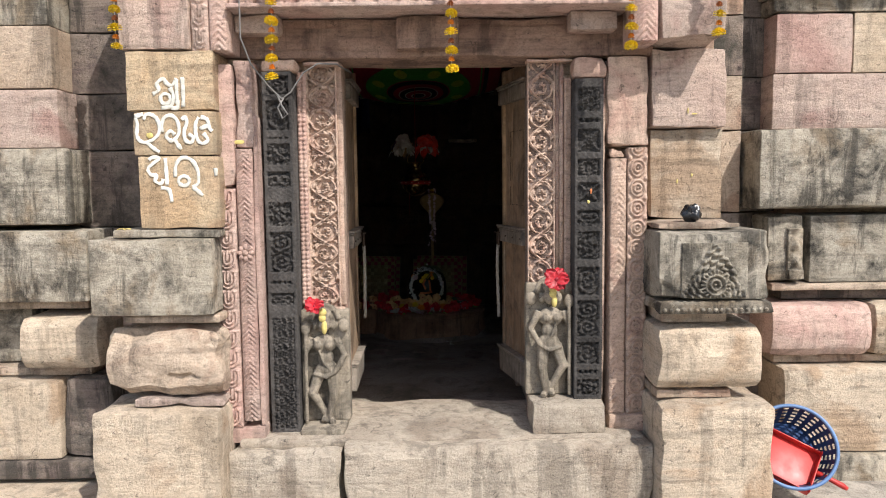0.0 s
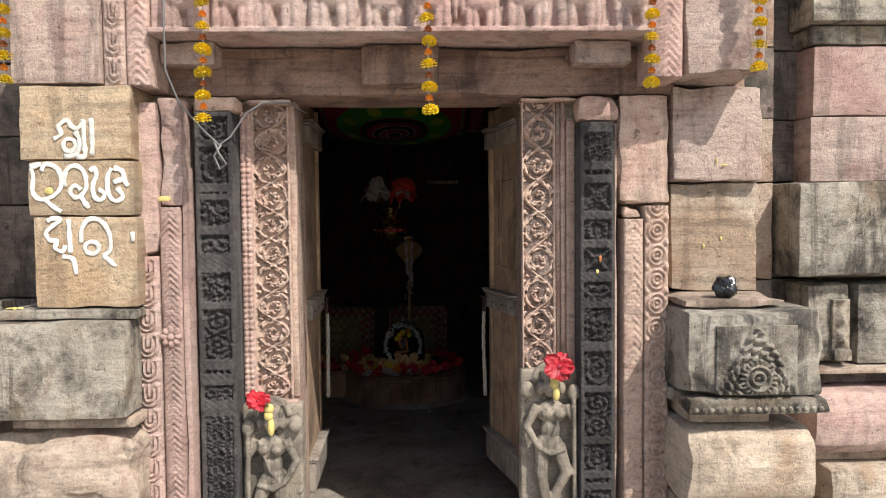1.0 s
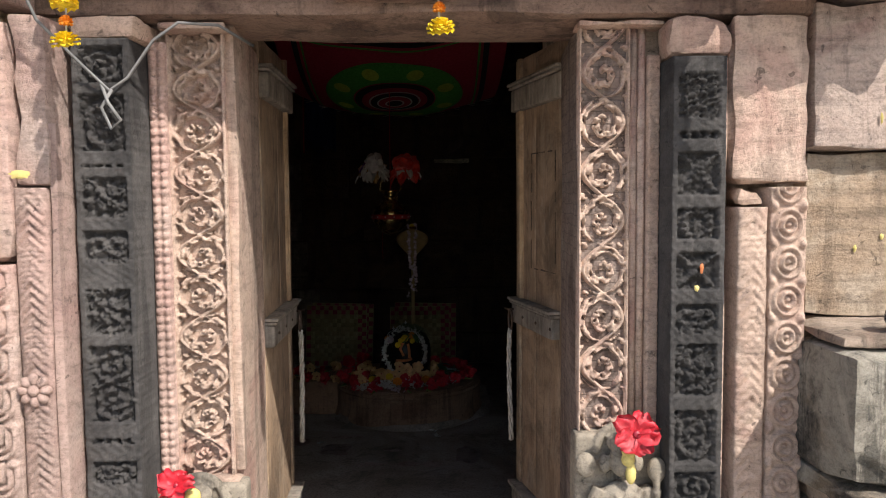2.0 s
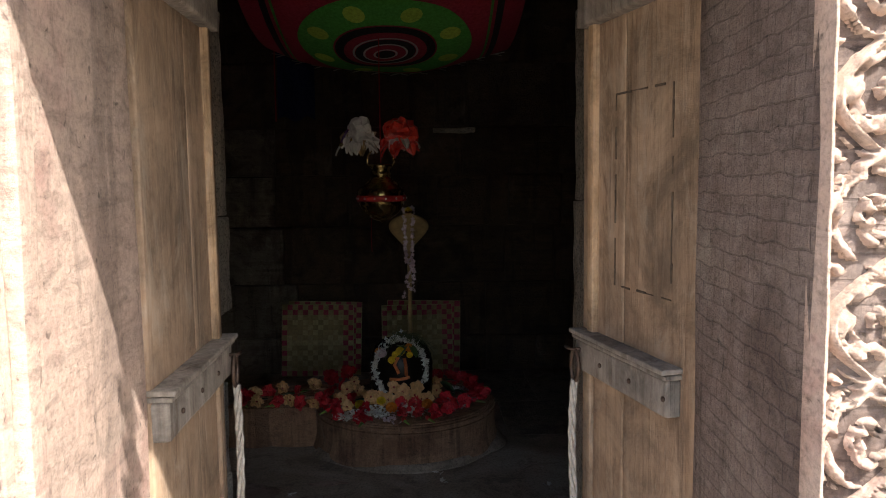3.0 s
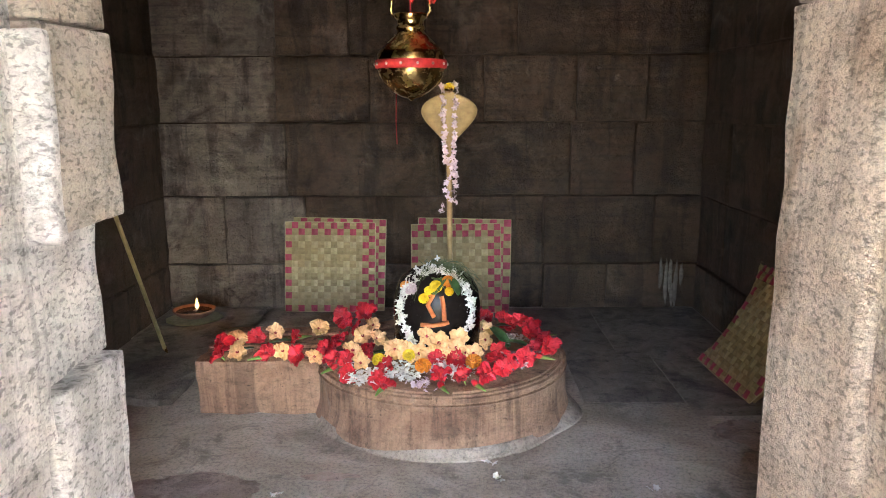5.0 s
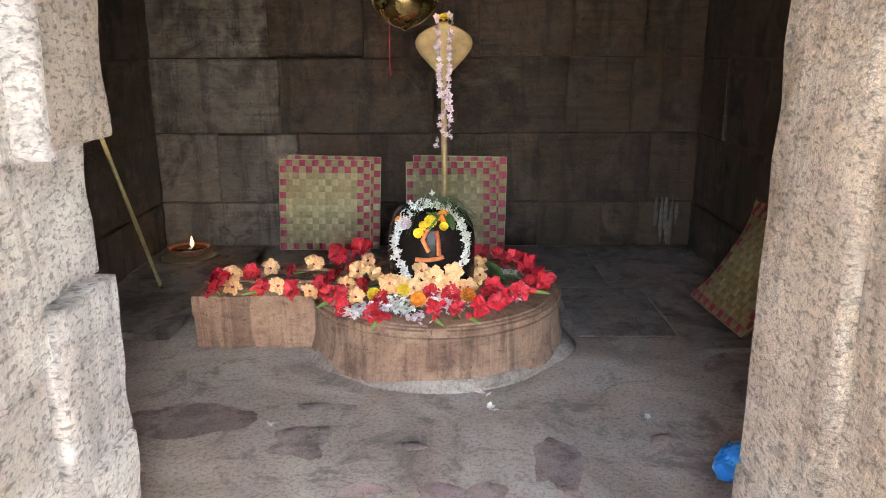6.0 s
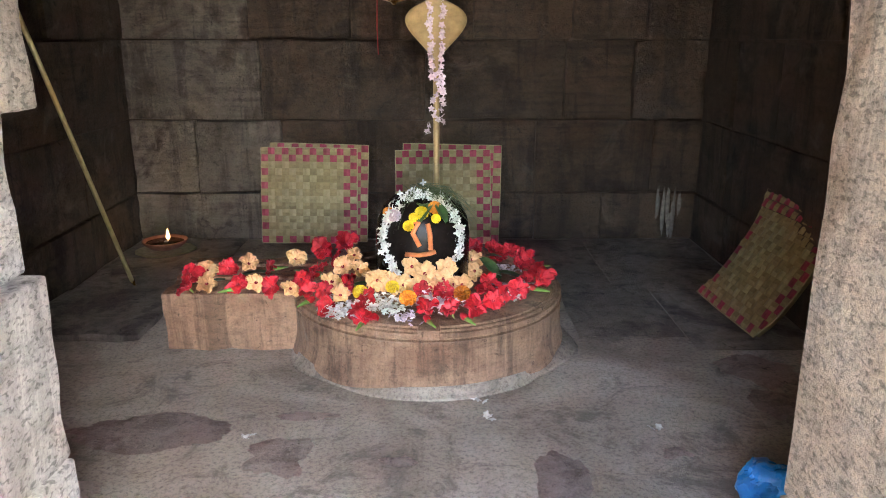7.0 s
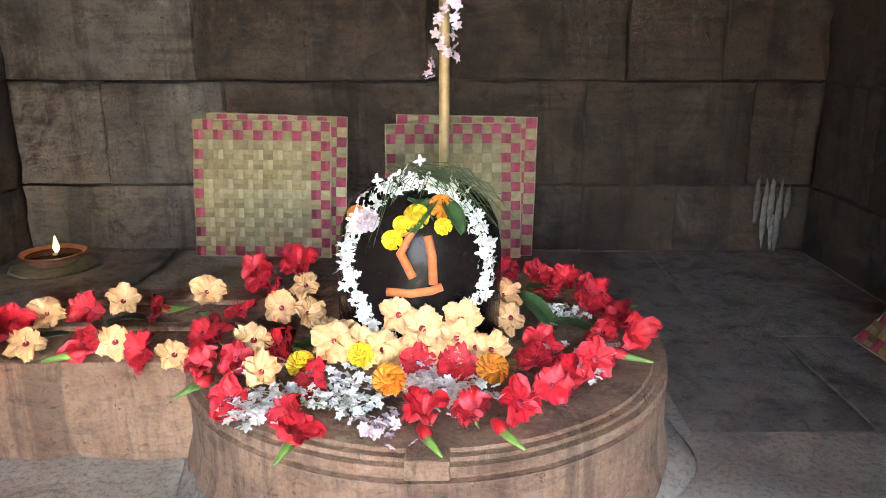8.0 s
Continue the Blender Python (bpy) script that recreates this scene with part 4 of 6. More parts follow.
sp = part("spout", block_bm(-1.03, -0.44, -0.15, 0.36, 0.0, 0.238, 0.01, 6, 0.005, 4.0, 0, 0.01), M["yoni"], pedestal, "", 27.0)
part("channel", slab_bm([(-1.02, -0.45, 0.02, 0.05, 0.238, 0.252), (-1.02, -0.45, 0.20, 0.23, 0.238, 0.252)], 0.004), M["yoni"], pedestal)
part("rim_tab", slab_bm([(-0.03, 0.045, -0.545, -0.50, 0.205, 0.242)], 0.004), M["yoni"], pedestal)

LX, LY = -0.222, 7.40
lingam = thing("lingam", "black oiled dome-topped stone with orange paste marks, on the pedestal", "sacred stone", at=(LX, LY, TOP - 0.01))
part("shaft", lathe_bm([(0.188, 0.0), (0.19, 0.10), (0.188, 0.20), (0.178, 0.26), (0.155, 0.31), (0.11, 0.345), (0.05, 0.36), (0.0, 0.362)], 56, 0.02, 5.0), M["lingam"], lingam)


def paste_mark(pts):
    """A thick smear of paste that follows the round of the stone."""
    out = []
    for a, z in pts:
        r = 0.19 - 0.02 * max(0, (z - 0.2) / 0.08) ** 2
        out.append((r * math.sin(a), -r * math.cos(a), z))
    return tube_bm(out, 0.010, 6)


for pts in (((-0.34, 0.150), (-0.05, 0.150), (0.16, 0.155), (0.28, 0.162)), ((-0.22, 0.272), (-0.06, 0.275), (-0.18, 0.235), (-0.04, 0.185)), ((0.13, 0.27), (0.17, 0.23), (0.18, 0.17))):
    part("paste_mark", paste_mark(pts), M["paste"], lingam, "orange paste smear")

# ---- flowers ----
def petal_bm(bm, length, width, lift, curl, turn, seed=0.0, nu=5, nv=5):
    """A cupped petal with a ruffled edge, growing from the origin."""
    grid = []
    for i in range(nu + 1):
        u = i / nu
        row = []
        for j in range(nv + 1):
            v = j / nv * 2 - 1
            wd = width * (math.sin(math.pi * min(1, 0.12 + u * 0.80)) ** 0.7)
            x = u * length
            y = v * wd * 0.5
            z = lift * u * length - curl * u * u * length + 0.35 * wd * v * v * 0.4 + 0.16 * width * u * math.sin(v * 8 + seed)
            c, s = math.cos(turn), math.sin(turn)
            row.append(bm.verts.new((x * c - y * s, x * s + y * c, z)))
        grid.append(row)
    for i in range(nu):
        for j in range(nv):
            bm.faces.new((grid[i][j], grid[i + 1][j], grid[i + 1][j + 1], grid[i][j + 1]))


def hibiscus(name, material, label, size, lift, seed):
    """Five ruffled petals, a dark heart, a long pistil and a green calyx with its stalk."""
    r = random.Random(seed)
    root = tagged(new(name), label, "flower", "offered hibiscus flowers")
    for k in range(5):
        bm = bmesh.new()
        petal_bm(bm, size * r.uniform(0.9, 1.1), size * 1.02, lift * r.uniform(0.7, 1.3), lift * r.uniform(0.5, 0.9), k * 2 * math.pi / 5 + r.uniform(-0.15, 0.15), seed + k, 7, 7)
        for v in bm.verts:
            far = v.co.length / size
            v.co += noise.noise_vector(v.co * 55 + Vector((seed * 3, k * 5, 0))) * 0.011 * far
        part("petal", bm, M[material], root)
    heart = blob_bm([((0, 0, size * 0.09), (size * 0.17, size * 0.17, size * 0.07), 0)], seg=9)
    part("heart", heart, M["heart"], root, "dark crimson heart")
    tip = (size * 0.25, size * 0.1, size * 0.95)
    part("pistil", tube_bm([(0, 0, 0), (size * 0.08, 0.0, size * 0.5), tip], size * 0.028, 5), M["red"] if material == "red" else M["peach"], root)
    part("calyx", tube_bm([(0, 0, size * 0.03), (0, 0, -size * 0.2), (size * 0.1, 0, -size * 0.45)], size * 0.11, 6, [1, 0.8, 0.35]), M["stem"], root, "green calyx and stalk")
    return root


def lay(proto, x, y, z, tilt, turn, s=1.0):
    m = Matrix.Translation((x, y, z)) @ Matrix.Rotation(turn, 4, "Z") @ Matrix.Rotation(tilt, 4, "X")
    ob = copy_thing(proto, m)
    ob.scale = (s, s, s)
    return ob


reds = [hibiscus("hibiscus_flower", "red", "bright red hibiscus flower laid on the stone pedestal", 0.056, l, s) for l, s in ((0.5, 1), (1.1, 2), (0.3, 3), (1.9, 6), (0.7, 7))]
peaches = [hibiscus("hibiscus_flower", "peach", "peach hibiscus flower with a dark heart, laid on the pedestal", 0.056, l, s) for l, s in ((0.35, 4), (0.7, 5), (1.3, 12))]
RED_AT = [(-1.16, 7.34), (-1.03, 7.44), (-1.11, 7.18), (-0.93, 7.2), (-0.84, 7.42), (-0.79, 7.18), (-0.69, 7.75), (-0.58, 7.78), (-0.65, 7.62), (-0.65, 7.41), (-0.59, 7.54), (-0.7, 7.28), (-0.65, 7.23), (-0.63, 7.08), (-0.59, 7.14),
          (-0.52, 7.21), (-0.49, 7.2), (-0.43, 6.91), (-0.41, 6.84), (-0.56, 6.97), (-0.42, 7.05), (0.0, 7.74), (-0.01, 7.68), (0.09, 7.7), (0.16, 7.66), (0.1, 7.59), (0.2, 7.6), (0.24, 7.54), (0.18, 7.44), (0.19, 7.29),
          (0.25, 7.4), (0.24, 7.26), (0.04, 7.23), (0.02, 7.13), (0.08, 7.08), (0.14, 7.13), (-0.03, 6.95), (-0.2, 6.89), (-0.11, 6.89), (-0.22, 7.11), (-0.14, 7.11), (0.04, 7.03)]
PEACH_AT = [(-1.1, 7.39), (-1.05, 7.2), (-0.95, 7.46), (-0.77, 7.54), (-0.86, 7.2), (-0.72, 7.15), (-0.52, 7.57), (-0.55, 7.41), (-0.49, 7.39), (-0.57, 7.21), (-0.52, 7.06), (-0.42, 7.28), (-0.01, 7.35), (-0.02, 7.51), (-0.1, 7.17), (-0.37, 7.22)]
r = random.Random(11)
for x, y in RED_AT:
    lay(r.choice(reds), x, y, TOP + 0.016 + r.uniform(0, 0.012), radians(r.uniform(15, 80)), r.uniform(-1.1, 1.1), r.uniform(0.66, 0.90))
for x, y in PEACH_AT:
    lay(r.choice(peaches), x, y, TOP + 0.024 + r.uniform(0, 0.01), radians(r.uniform(25, 75)), r.uniform(-0.8, 0.8), r.uniform(0.66, 0.86))
# the heap of peach flowers leaning on the black stone
for x, z in ((-0.39, 0.07), (-0.34, 0.06), (-0.26, 0.125), (-0.21, 0.095), (-0.13, 0.115), (-0.14, 0.075), (-0.25, 0.04), (-0.2, 0.05), (-0.07, 0.05), (-0.16, 0.035), (-0.29, 0.05)):
    lay(r.choice(peaches), x, LY - 0.215 - (0.13 - z) * 0.5, TOP + z * 0.82, radians(r.uniform(55, 80)), r.uniform(-0.4, 0.4), r.uniform(0.66, 0.84))
for p in reds + peaches:
    for o in list(p.children_recursive) + [p]:
        bpy.data.objects.remove(o)


def bud(x, y, turn, size=0.045):
    """A rolled-up red hibiscus bud with its green calyx and stalk, lying down."""
    root = thing("hibiscus_bud", "rolled red hibiscus bud with a green stalk on the pedestal", "flower", "offered hibiscus buds", at=(x, y, TOP + 0.016))
    root.rotation_euler = (0, 0, turn)
    part("petals", tube_bm([(0, 0, 0), (size * 0.4, 0, 0.002), (size * 0.8, 0.002, 0.004), (size, 0.004, 0.006)], size * 0.30, 8, [0.6, 1.0, 0.8, 0.2]), M["red"], root)
    part("calyx", tube_bm([(size * 0.25, 0, 0), (-size * 0.2, 0, -0.001), (-size * 1.1, -0.006, -0.004)], size * 0.24, 7, [1.0, 0.7, 0.22]), M["stem"], root, "green calyx and stalk")
    return root


for x, y, turn in ((-0.95, 7.17, 0.3), (-0.83, 7.45, 3.6), (-0.64, 7.03, 0.9), (-0.42, 6.81, 1.2), (-0.19, 6.83, 1.9), (-0.06, 6.85, 2.0), (0.22, 7.17, 2.6), (-0.62, 7.33, -1.0), (0.27, 7.47, 3.4), (-0.72, 7.4, -0.9)):
    bud(x, y, turn)


def blossom_cluster(n, spread, material, size, seed, flat=0.5):
    """Many small five-petalled florets heaped together."""
    rr = random.Random(seed)
    bm = bmesh.new()
    for _ in range(n):
        c = Vector((rr.gauss(0, spread), rr.gauss(0, spread), abs(rr.gauss(0, spread * flat)) + 0.004))
        q = Euler((rr.uniform(-0.8, 0.8), rr.uniform(-0.8, 0.8), rr.uniform(0, 6)))
        tmp = bmesh.new()
        for k in range(5):
            petal_bm(tmp, size, size * 0.75, 0.4, 0.3, k * 2 * math.pi / 5, seed, 2, 2)
        bmesh.ops.transform(tmp, matrix=Matrix.Translation(c) @ q.to_matrix().to_4x4(), verts=tmp.verts)
        me = bpy.data.meshes.new("t")
        tmp.to_mesh(me)
        tmp.free()
        bm.from_mesh(me)
        bpy.data.meshes.remove(me)
    return bm


for k, (x, y, n, mt) in enumerate(((-0.36, 6.99, 14, "white"), (-0.33, 6.96, 14, "white"), (-0.35, 7.06, 12, "white"), (-0.19, 7.07, 14, "white"), (-0.16, 7.01, 14, "white"), (-0.12, 7.01, 14, "white"), (0.1, 7.47, 6, "white"), (0.14, 7.43, 6, "white"), (0.16, 7.21, 8, "white"), (0.1, 7.11, 6, "white"), (0.06, 7.2, 5, "white"),
                                   (-0.53, 6.97, 13, "white"), (-0.49, 6.92, 14, "white"), (-0.46, 6.99, 14, "white"), (-0.53, 7.12, 5, "white"), (-0.27, 6.89, 10, "mauve"), (-0.24, 7.05, 12, "mauve"), (-0.21, 7.12, 10, "mauve"))):
    ob = part("white_blossom_heap", blossom_cluster(int(n * 3.2), 0.026, mt, 0.0105, k, 0.35), M[mt])
    ob.location = (x, y, TOP + 0.002)
    tagged(ob, "small heap of tiny white blossoms on the pedestal" if mt == "white" else "small heap of mauve-white blossoms on the pedestal", "flowers", "blossom heaps", "stuff")


def marigold_bm(rad, seed=0):
    """A ruffled pompon: rings of small overlapping petals."""
    bm = bmesh.new()
    rr = random.Random(seed)
    bmesh.ops.create_icosphere(bm, subdivisions=1, radius=rad * 0.6, matrix=Matrix.Diagonal((1, 1, 0.7, 1)))
    for lvl, (n, el) in enumerate(((11, 0.1), (10, 0.5), (7, 0.95), (4, 1.35), (11, -0.35))):
        for k in range(n):
            a = 2 * math.pi * (k + 0.5 * lvl) / n + rr.uniform(-0.1, 0.1)
            d = Vector((math.cos(a) * math.cos(el), math.sin(a) * math.cos(el), math.sin(el) * 0.75))
            t = Vector((-math.sin(a), math.cos(a), 0))
            up = d.cross(t)
            w = rad * 0.34
            v = [bm.verts.new(d * rad * f + t * w * g + up * rad * h) for f, g, h in ((0.55, -0.5, 0), (0.55, 0.5, 0), (1.0, 0.75, 0.12), (1.06, 0, -0.06), (1.0, -0.75, 0.12))]
            bm.faces.new(v)
    return bm


mar_mesh = {c: finish("marigold", marigold_bm(0.032, s), M[c], False) for c, s in (("yellow", 1), ("orange", 2), ("rust", 3))}
for k, (x, y, z, c, s) in enumerate(((-0.27, 7.03, 0.03, "orange", 1.0), (-0.07, 7.08, 0.03, "orange", 1.0), (-0.45, 7.10, 0.03, "yellow", 0.9), (-0.33, 7.10, 0.05, "yellow", 0.8))):
    ob = tagged(new("marigold_flower", mar_mesh[c]), ("orange" if c == "orange" else "yellow") + " marigold head lying among the offered flowers", "flower", "offered marigolds")
    ob.matrix_basis = Matrix.Translation((x, y, TOP + z)) @ Matrix.Rotation(0.5, 4, "X") @ Matrix.Scale(s, 4)


def leaf_ob(x, y, z, length, turn, tilt):
    bm = bmesh.new()
    petal_bm(bm, length, length * 0.42, 0.1, 0.25, 0, 1.0, 6, 4)
    ob = tagged(part("leaf", bm, M["leaf"]), "dark green leaf lying among the offered flowers", "leaf", "offered leaves")
    ob.matrix_basis = Matrix.Translation((x, y, z)) @ Matrix.Rotation(turn, 4, "Z") @ Matrix.Rotation(tilt, 4, "Y")


for a in ((0.02, 7.46, 0.30, 0.13, -0.9, 0.35), (0.08, 7.32, 0.28, 0.11, -0.1, 0.1), (-0.86, 7.36, 0.27, 0.10, 2.9, 0.0), (-0.48, 7.20, 0.27, 0.10, 0.2, 0.0), (-0.30, 7.14, 0.28, 0.10, 0.1, 0.0), (0.05, 7.55, 0.28, 0.10, 0.6, 0.1), (-1.0, 7.28, 0.265, 0.09, 3.4, 0.0)):
    leaf_ob(*a)

# garland ring of white blossoms standing against the stone
garland = thing("blossom_garland", "white tuberose garland ring draped over the black stone", "garland", at=(LX, LY - 0.17, TOP))
bm = bmesh.new()
rr = random.Random(21)
def stone_radius(z):
    return 0.19 if z < 0.2 else 0.19 * math.sqrt(max(0.02, 1 - ((z - 0.2) / 0.165) ** 2))


for k in range(360):
    a = math.pi * 2 * (k + rr.uniform(-0.4, 0.4)) / 360
    pz = 0.185 - 0.172 * math.cos(a)
    px = 0.152 * math.sin(a) * (1.0 if pz > 0.15 else 0.72 + 0.28 * max(0.0, pz) / 0.15)
    lump = 1.6 if pz > 0.27 else 0.8
    out = stone_radius(pz) + (0.012 if pz < 0.27 else 0.03)
    c = Vector((px + rr.gauss(0, 0.008), 0.17 - math.sqrt(max(0.0, out * out - px * px)) + rr.gauss(0, 0.006), pz + rr.gauss(0, 0.009 * lump)))
    q = Euler((rr.uniform(0, 6), rr.uniform(0, 6), rr.uniform(0, 6)))
    tmp = bmesh.new()
    for j in range(4):
        petal_bm(tmp, 0.0145, 0.0088, 0.7, 0.6, j * math.pi / 2, 0, 2, 2)
    bmesh.ops.transform(tmp, matrix=Matrix.Translation(c) @ q.to_matrix().to_4x4(), verts=tmp.verts)
    me = bpy.data.meshes.new("t")
    tmp.to_mesh(me)
    tmp.free()
    bm.from_mesh(me)
    bpy.data.meshes.remove(me)
part("blossoms", bm, M["white"], garland)
for k, (x, y, z, c, s) in enumerate(((0.0, -0.01, 0.30, "yellow", 1.0), (0.05, -0.01, 0.315, "orange", 1.0), (-0.03, -0.015, 0.285, "yellow", 0.7), (0.055, -0.015, 0.28, "yellow", 0.7), (-0.13, -0.01, 0.29, "orange", 0.8), (-0.05, -0.02, 0.255, "yellow", 0.8), (-0.105, -0.015, 0.285, "white", 1.0))):
    me = mar_mesh[c] if c != "white" else finish("marigold", marigold_bm(0.032, 8), M["mauve"], False)
    ob = new("marigold_head", me)
    ob.parent = garland
    ob.matrix_basis = Matrix.Translation((x, 0.155 - math.sqrt(max(0.0, stone_radius(z) ** 2 - x * x)), z)) @ Matrix.Rotation(0.9, 4, "X") @ Matrix.Scale(s * 0.82, 4)
tuft = bmesh.new()
rr = random.Random(3)
for k in range(75):
    x0 = rr.gauss(0.0, 0.03)
    side = rr.choice((-0.5, 1, 1, 1))
    ln = rr.uniform(0.08, 0.2)
    tube_bm([(x0, 0.12, 0.365 + rr.uniform(-0.02, 0.03)), (x0 + side * ln * 0.5, 0.05 + rr.uniform(-0.03, 0.04), 0.37 + rr.uniform(-0.02, 0.03)), (x0 + side * ln, 0.05 + rr.uniform(-0.05, 0.05), 0.34 - rr.uniform(0, 0.12))], 0.0012, 3, [1, 0.8, 0.3], tuft, False)
part("grass_tuft", tuft, M["grass"], garland, "tuft of fine green grass blades")
for k in range(5):
    bm = bmesh.new()
    petal_bm(bm, 0.09, 0.045, 0.1, 0.2, 0, k, 5, 4)
    lf = part("leaf", bm, M["leaf"], garland)
    lf.matrix_basis = Matrix.Translation((-0.02 + 0.02 * k, 0.03, 0.33)) @ Matrix.Rotation(k * 1.3, 4, "Z") @ Matrix.Rotation(0.6, 4, "Y")

# ---- brass cobra staff with its own garland ----
SX, SY = -0.165, 7.63
cobra = thing("cobra_staff", "dull brass cobra-hood staff standing behind the black stone", "ritual staff", at=(SX, SY, 0))
part("pole", tube_bm([(0, 0, TOP - 0.01), (0.0, 0, 0.7), (0.0, -0.02, 1.0), (0, -0.05, 1.16)], 0.0135, 12), M["brass_dull"], cobra)
bm = bmesh.new()
rows = []
for i in range(17):
    u = i / 16
    wd = 0.118 * (math.sin(math.pi * (u ** 1.7)) ** 0.7 if u < 1 else 0.02) + 0.012 * (1 - u)
    row = []
    for j in range(11):
        v = j / 10 * 2 - 1
        row.append((v * wd, -0.05 - 0.05 * u - 0.018 * (1 - v * v) + 0.03 * u * u * -1, 1.10 + 0.245 * u - 0.012 * v * v * u))
    rows.append(row)
front = [[bm.verts.new(p) for p in row] for row in rows]
back = [[bm.verts.new((p[0], p[1] + 0.008, p[2])) for p in row] for row in rows]
for i in range(16):
    for j in range(10):
        bm.faces.new((front[i][j], front[i][j + 1], front[i + 1][j + 1], front[i + 1][j]))
        bm.faces.new((back[i][j + 1], back[i][j], back[i + 1][j], back[i + 1][j + 1]))
    bm.faces.new((front[i][0], front[i + 1][0], back[i + 1][0], back[i][0]))
    bm.faces.new((front[i + 1][10], front[i][10], back[i][10], back[i + 1][10]))
part("hood", bm, M["brass_dull"], cobra)
part("head", blob_bm([((0, -0.15, 1.345), (0.022, 0.035, 0.016), 0)]), M["brass"], cobra)
cg = thing("hanging_garland", "pinkish white flower string hung on the brass cobra hood", "garland", at=(SX, SY, 0))
bm = bmesh.new()
rr = random.Random(5)
line = [(-0.028, 1.355)] + [(-0.03 + 0.012 * k / 14, 1.34 - 0.30 * k / 14) for k in range(15)] + [(0.0 + 0.02 * math.sin(k), 1.04 - 0.026 * k) for k in range(8)]
line2 = [(0.03 - 0.014 * k / 14, 1.35 - 0.32 * k / 14) for k in range(15)]
for x, z in line + line2 + [(0.0, 1.362), (-0.015, 1.36), (0.015, 1.36), (-0.03, 0.84), (-0.04, 0.82)] + [(0.022 + rr.uniform(-0.006, 0.006), 1.03 - 0.022 * k) for k in range(9)]:
    for _ in range(2):
        c = Vector((x + rr.gauss(0, 0.003), (-0.125 if z > 1.1 else -0.06) - 0.02 + rr.gauss(0, 0.004), z + rr.gauss(0, 0.006)))
        tmp = bmesh.new()
        for j in range(5):
            petal_bm(tmp, 0.014, 0.010, 0.6, 0.5, j * 1.256, 0, 2, 2)
        bmesh.ops.transform(tmp, matrix=Matrix.Translation(c) @ Euler((rr.uniform(0, 6), rr.uniform(0, 6), 0)).to_matrix().to_4x4(), verts=tmp.verts)
        me = bpy.data.meshes.new("t")
        tmp.to_mesh(me)
        tmp.free()
        bm.from_mesh(me)
        bpy.data.meshes.remove(me)
part("blossoms", bm, M["mauve"], cg)
ob = new("marigold_head", mar_mesh["yellow"])
ob.parent = cg
ob.matrix_basis = Matrix.Translation((0, -0.165, 1.355)) @ Matrix.Scale(0.7, 4)

# ---- hanging brass water pot with wrapped bundles above ----
PX, PY = -0.31, 7.18
pot = thing("hanging_brass_pot", "brass water pot with red ribbon hung over the black stone", "pot", at=(PX, PY, 1.30))
part("body", lathe_bm([(0.003, -0.004), (0.012, 0.006), (0.04, 0.014), (0.074, 0.034), (0.104, 0.062), (0.122, 0.092), (0.130, 0.118), (0.132, 0.140), (0.129, 0.170), (0.124, 0.184), (0.120, 0.188), (0.105, 0.202), (0.075, 0.230), (0.056, 0.250), (0.050, 0.258), (0.055, 0.264), (0.056, 0.272), (0.051, 0.276), (0.050, 0.296), (0.060, 0.305), (0.064, 0.316), (0.062, 0.322), (0.048, 0.320), (0.045, 0.285)], 48), M["brass"], pot)
part("ribbon", lathe_bm([(0.1335, 0.118), (0.1375, 0.12), (0.1385, 0.135), (0.1375, 0.15), (0.1335, 0.152)], 48), M["ribbon"], pot, "red ribbon tied round the belly")
for k in range(14):
    a = 2 * math.pi * k / 14
    d = part("ribbon_dot", blob_bm([((0.139 * math.cos(a), 0.139 * math.sin(a), 0.135), (0.006, 0.006, 0.006), 0)], seg=6), M["foil_white"], pot)
for s in (-1, 1):
    part("hook", tube_bm([(s * 0.06, 0, 0.31), (s * 0.075, 0, 0.33), (s * 0.07, 0, 0.37), (s * 0.05, 0, 0.40)], 0.005, 8), M["brass"], pot)
part("string", tube_bm([(0.0, 0, 0.33), (0.0, 0, 0.8), (0.0, 0.1, 1.68)], 0.003, 6), M["ribbon"], pot)
part("drip_thread", tube_bm([(-0.06, 0.02, 0.03), (-0.063, 0.02, -0.08), (-0.06, 0.02, -0.17)], 0.002, 5), M["ribbon"], pot)


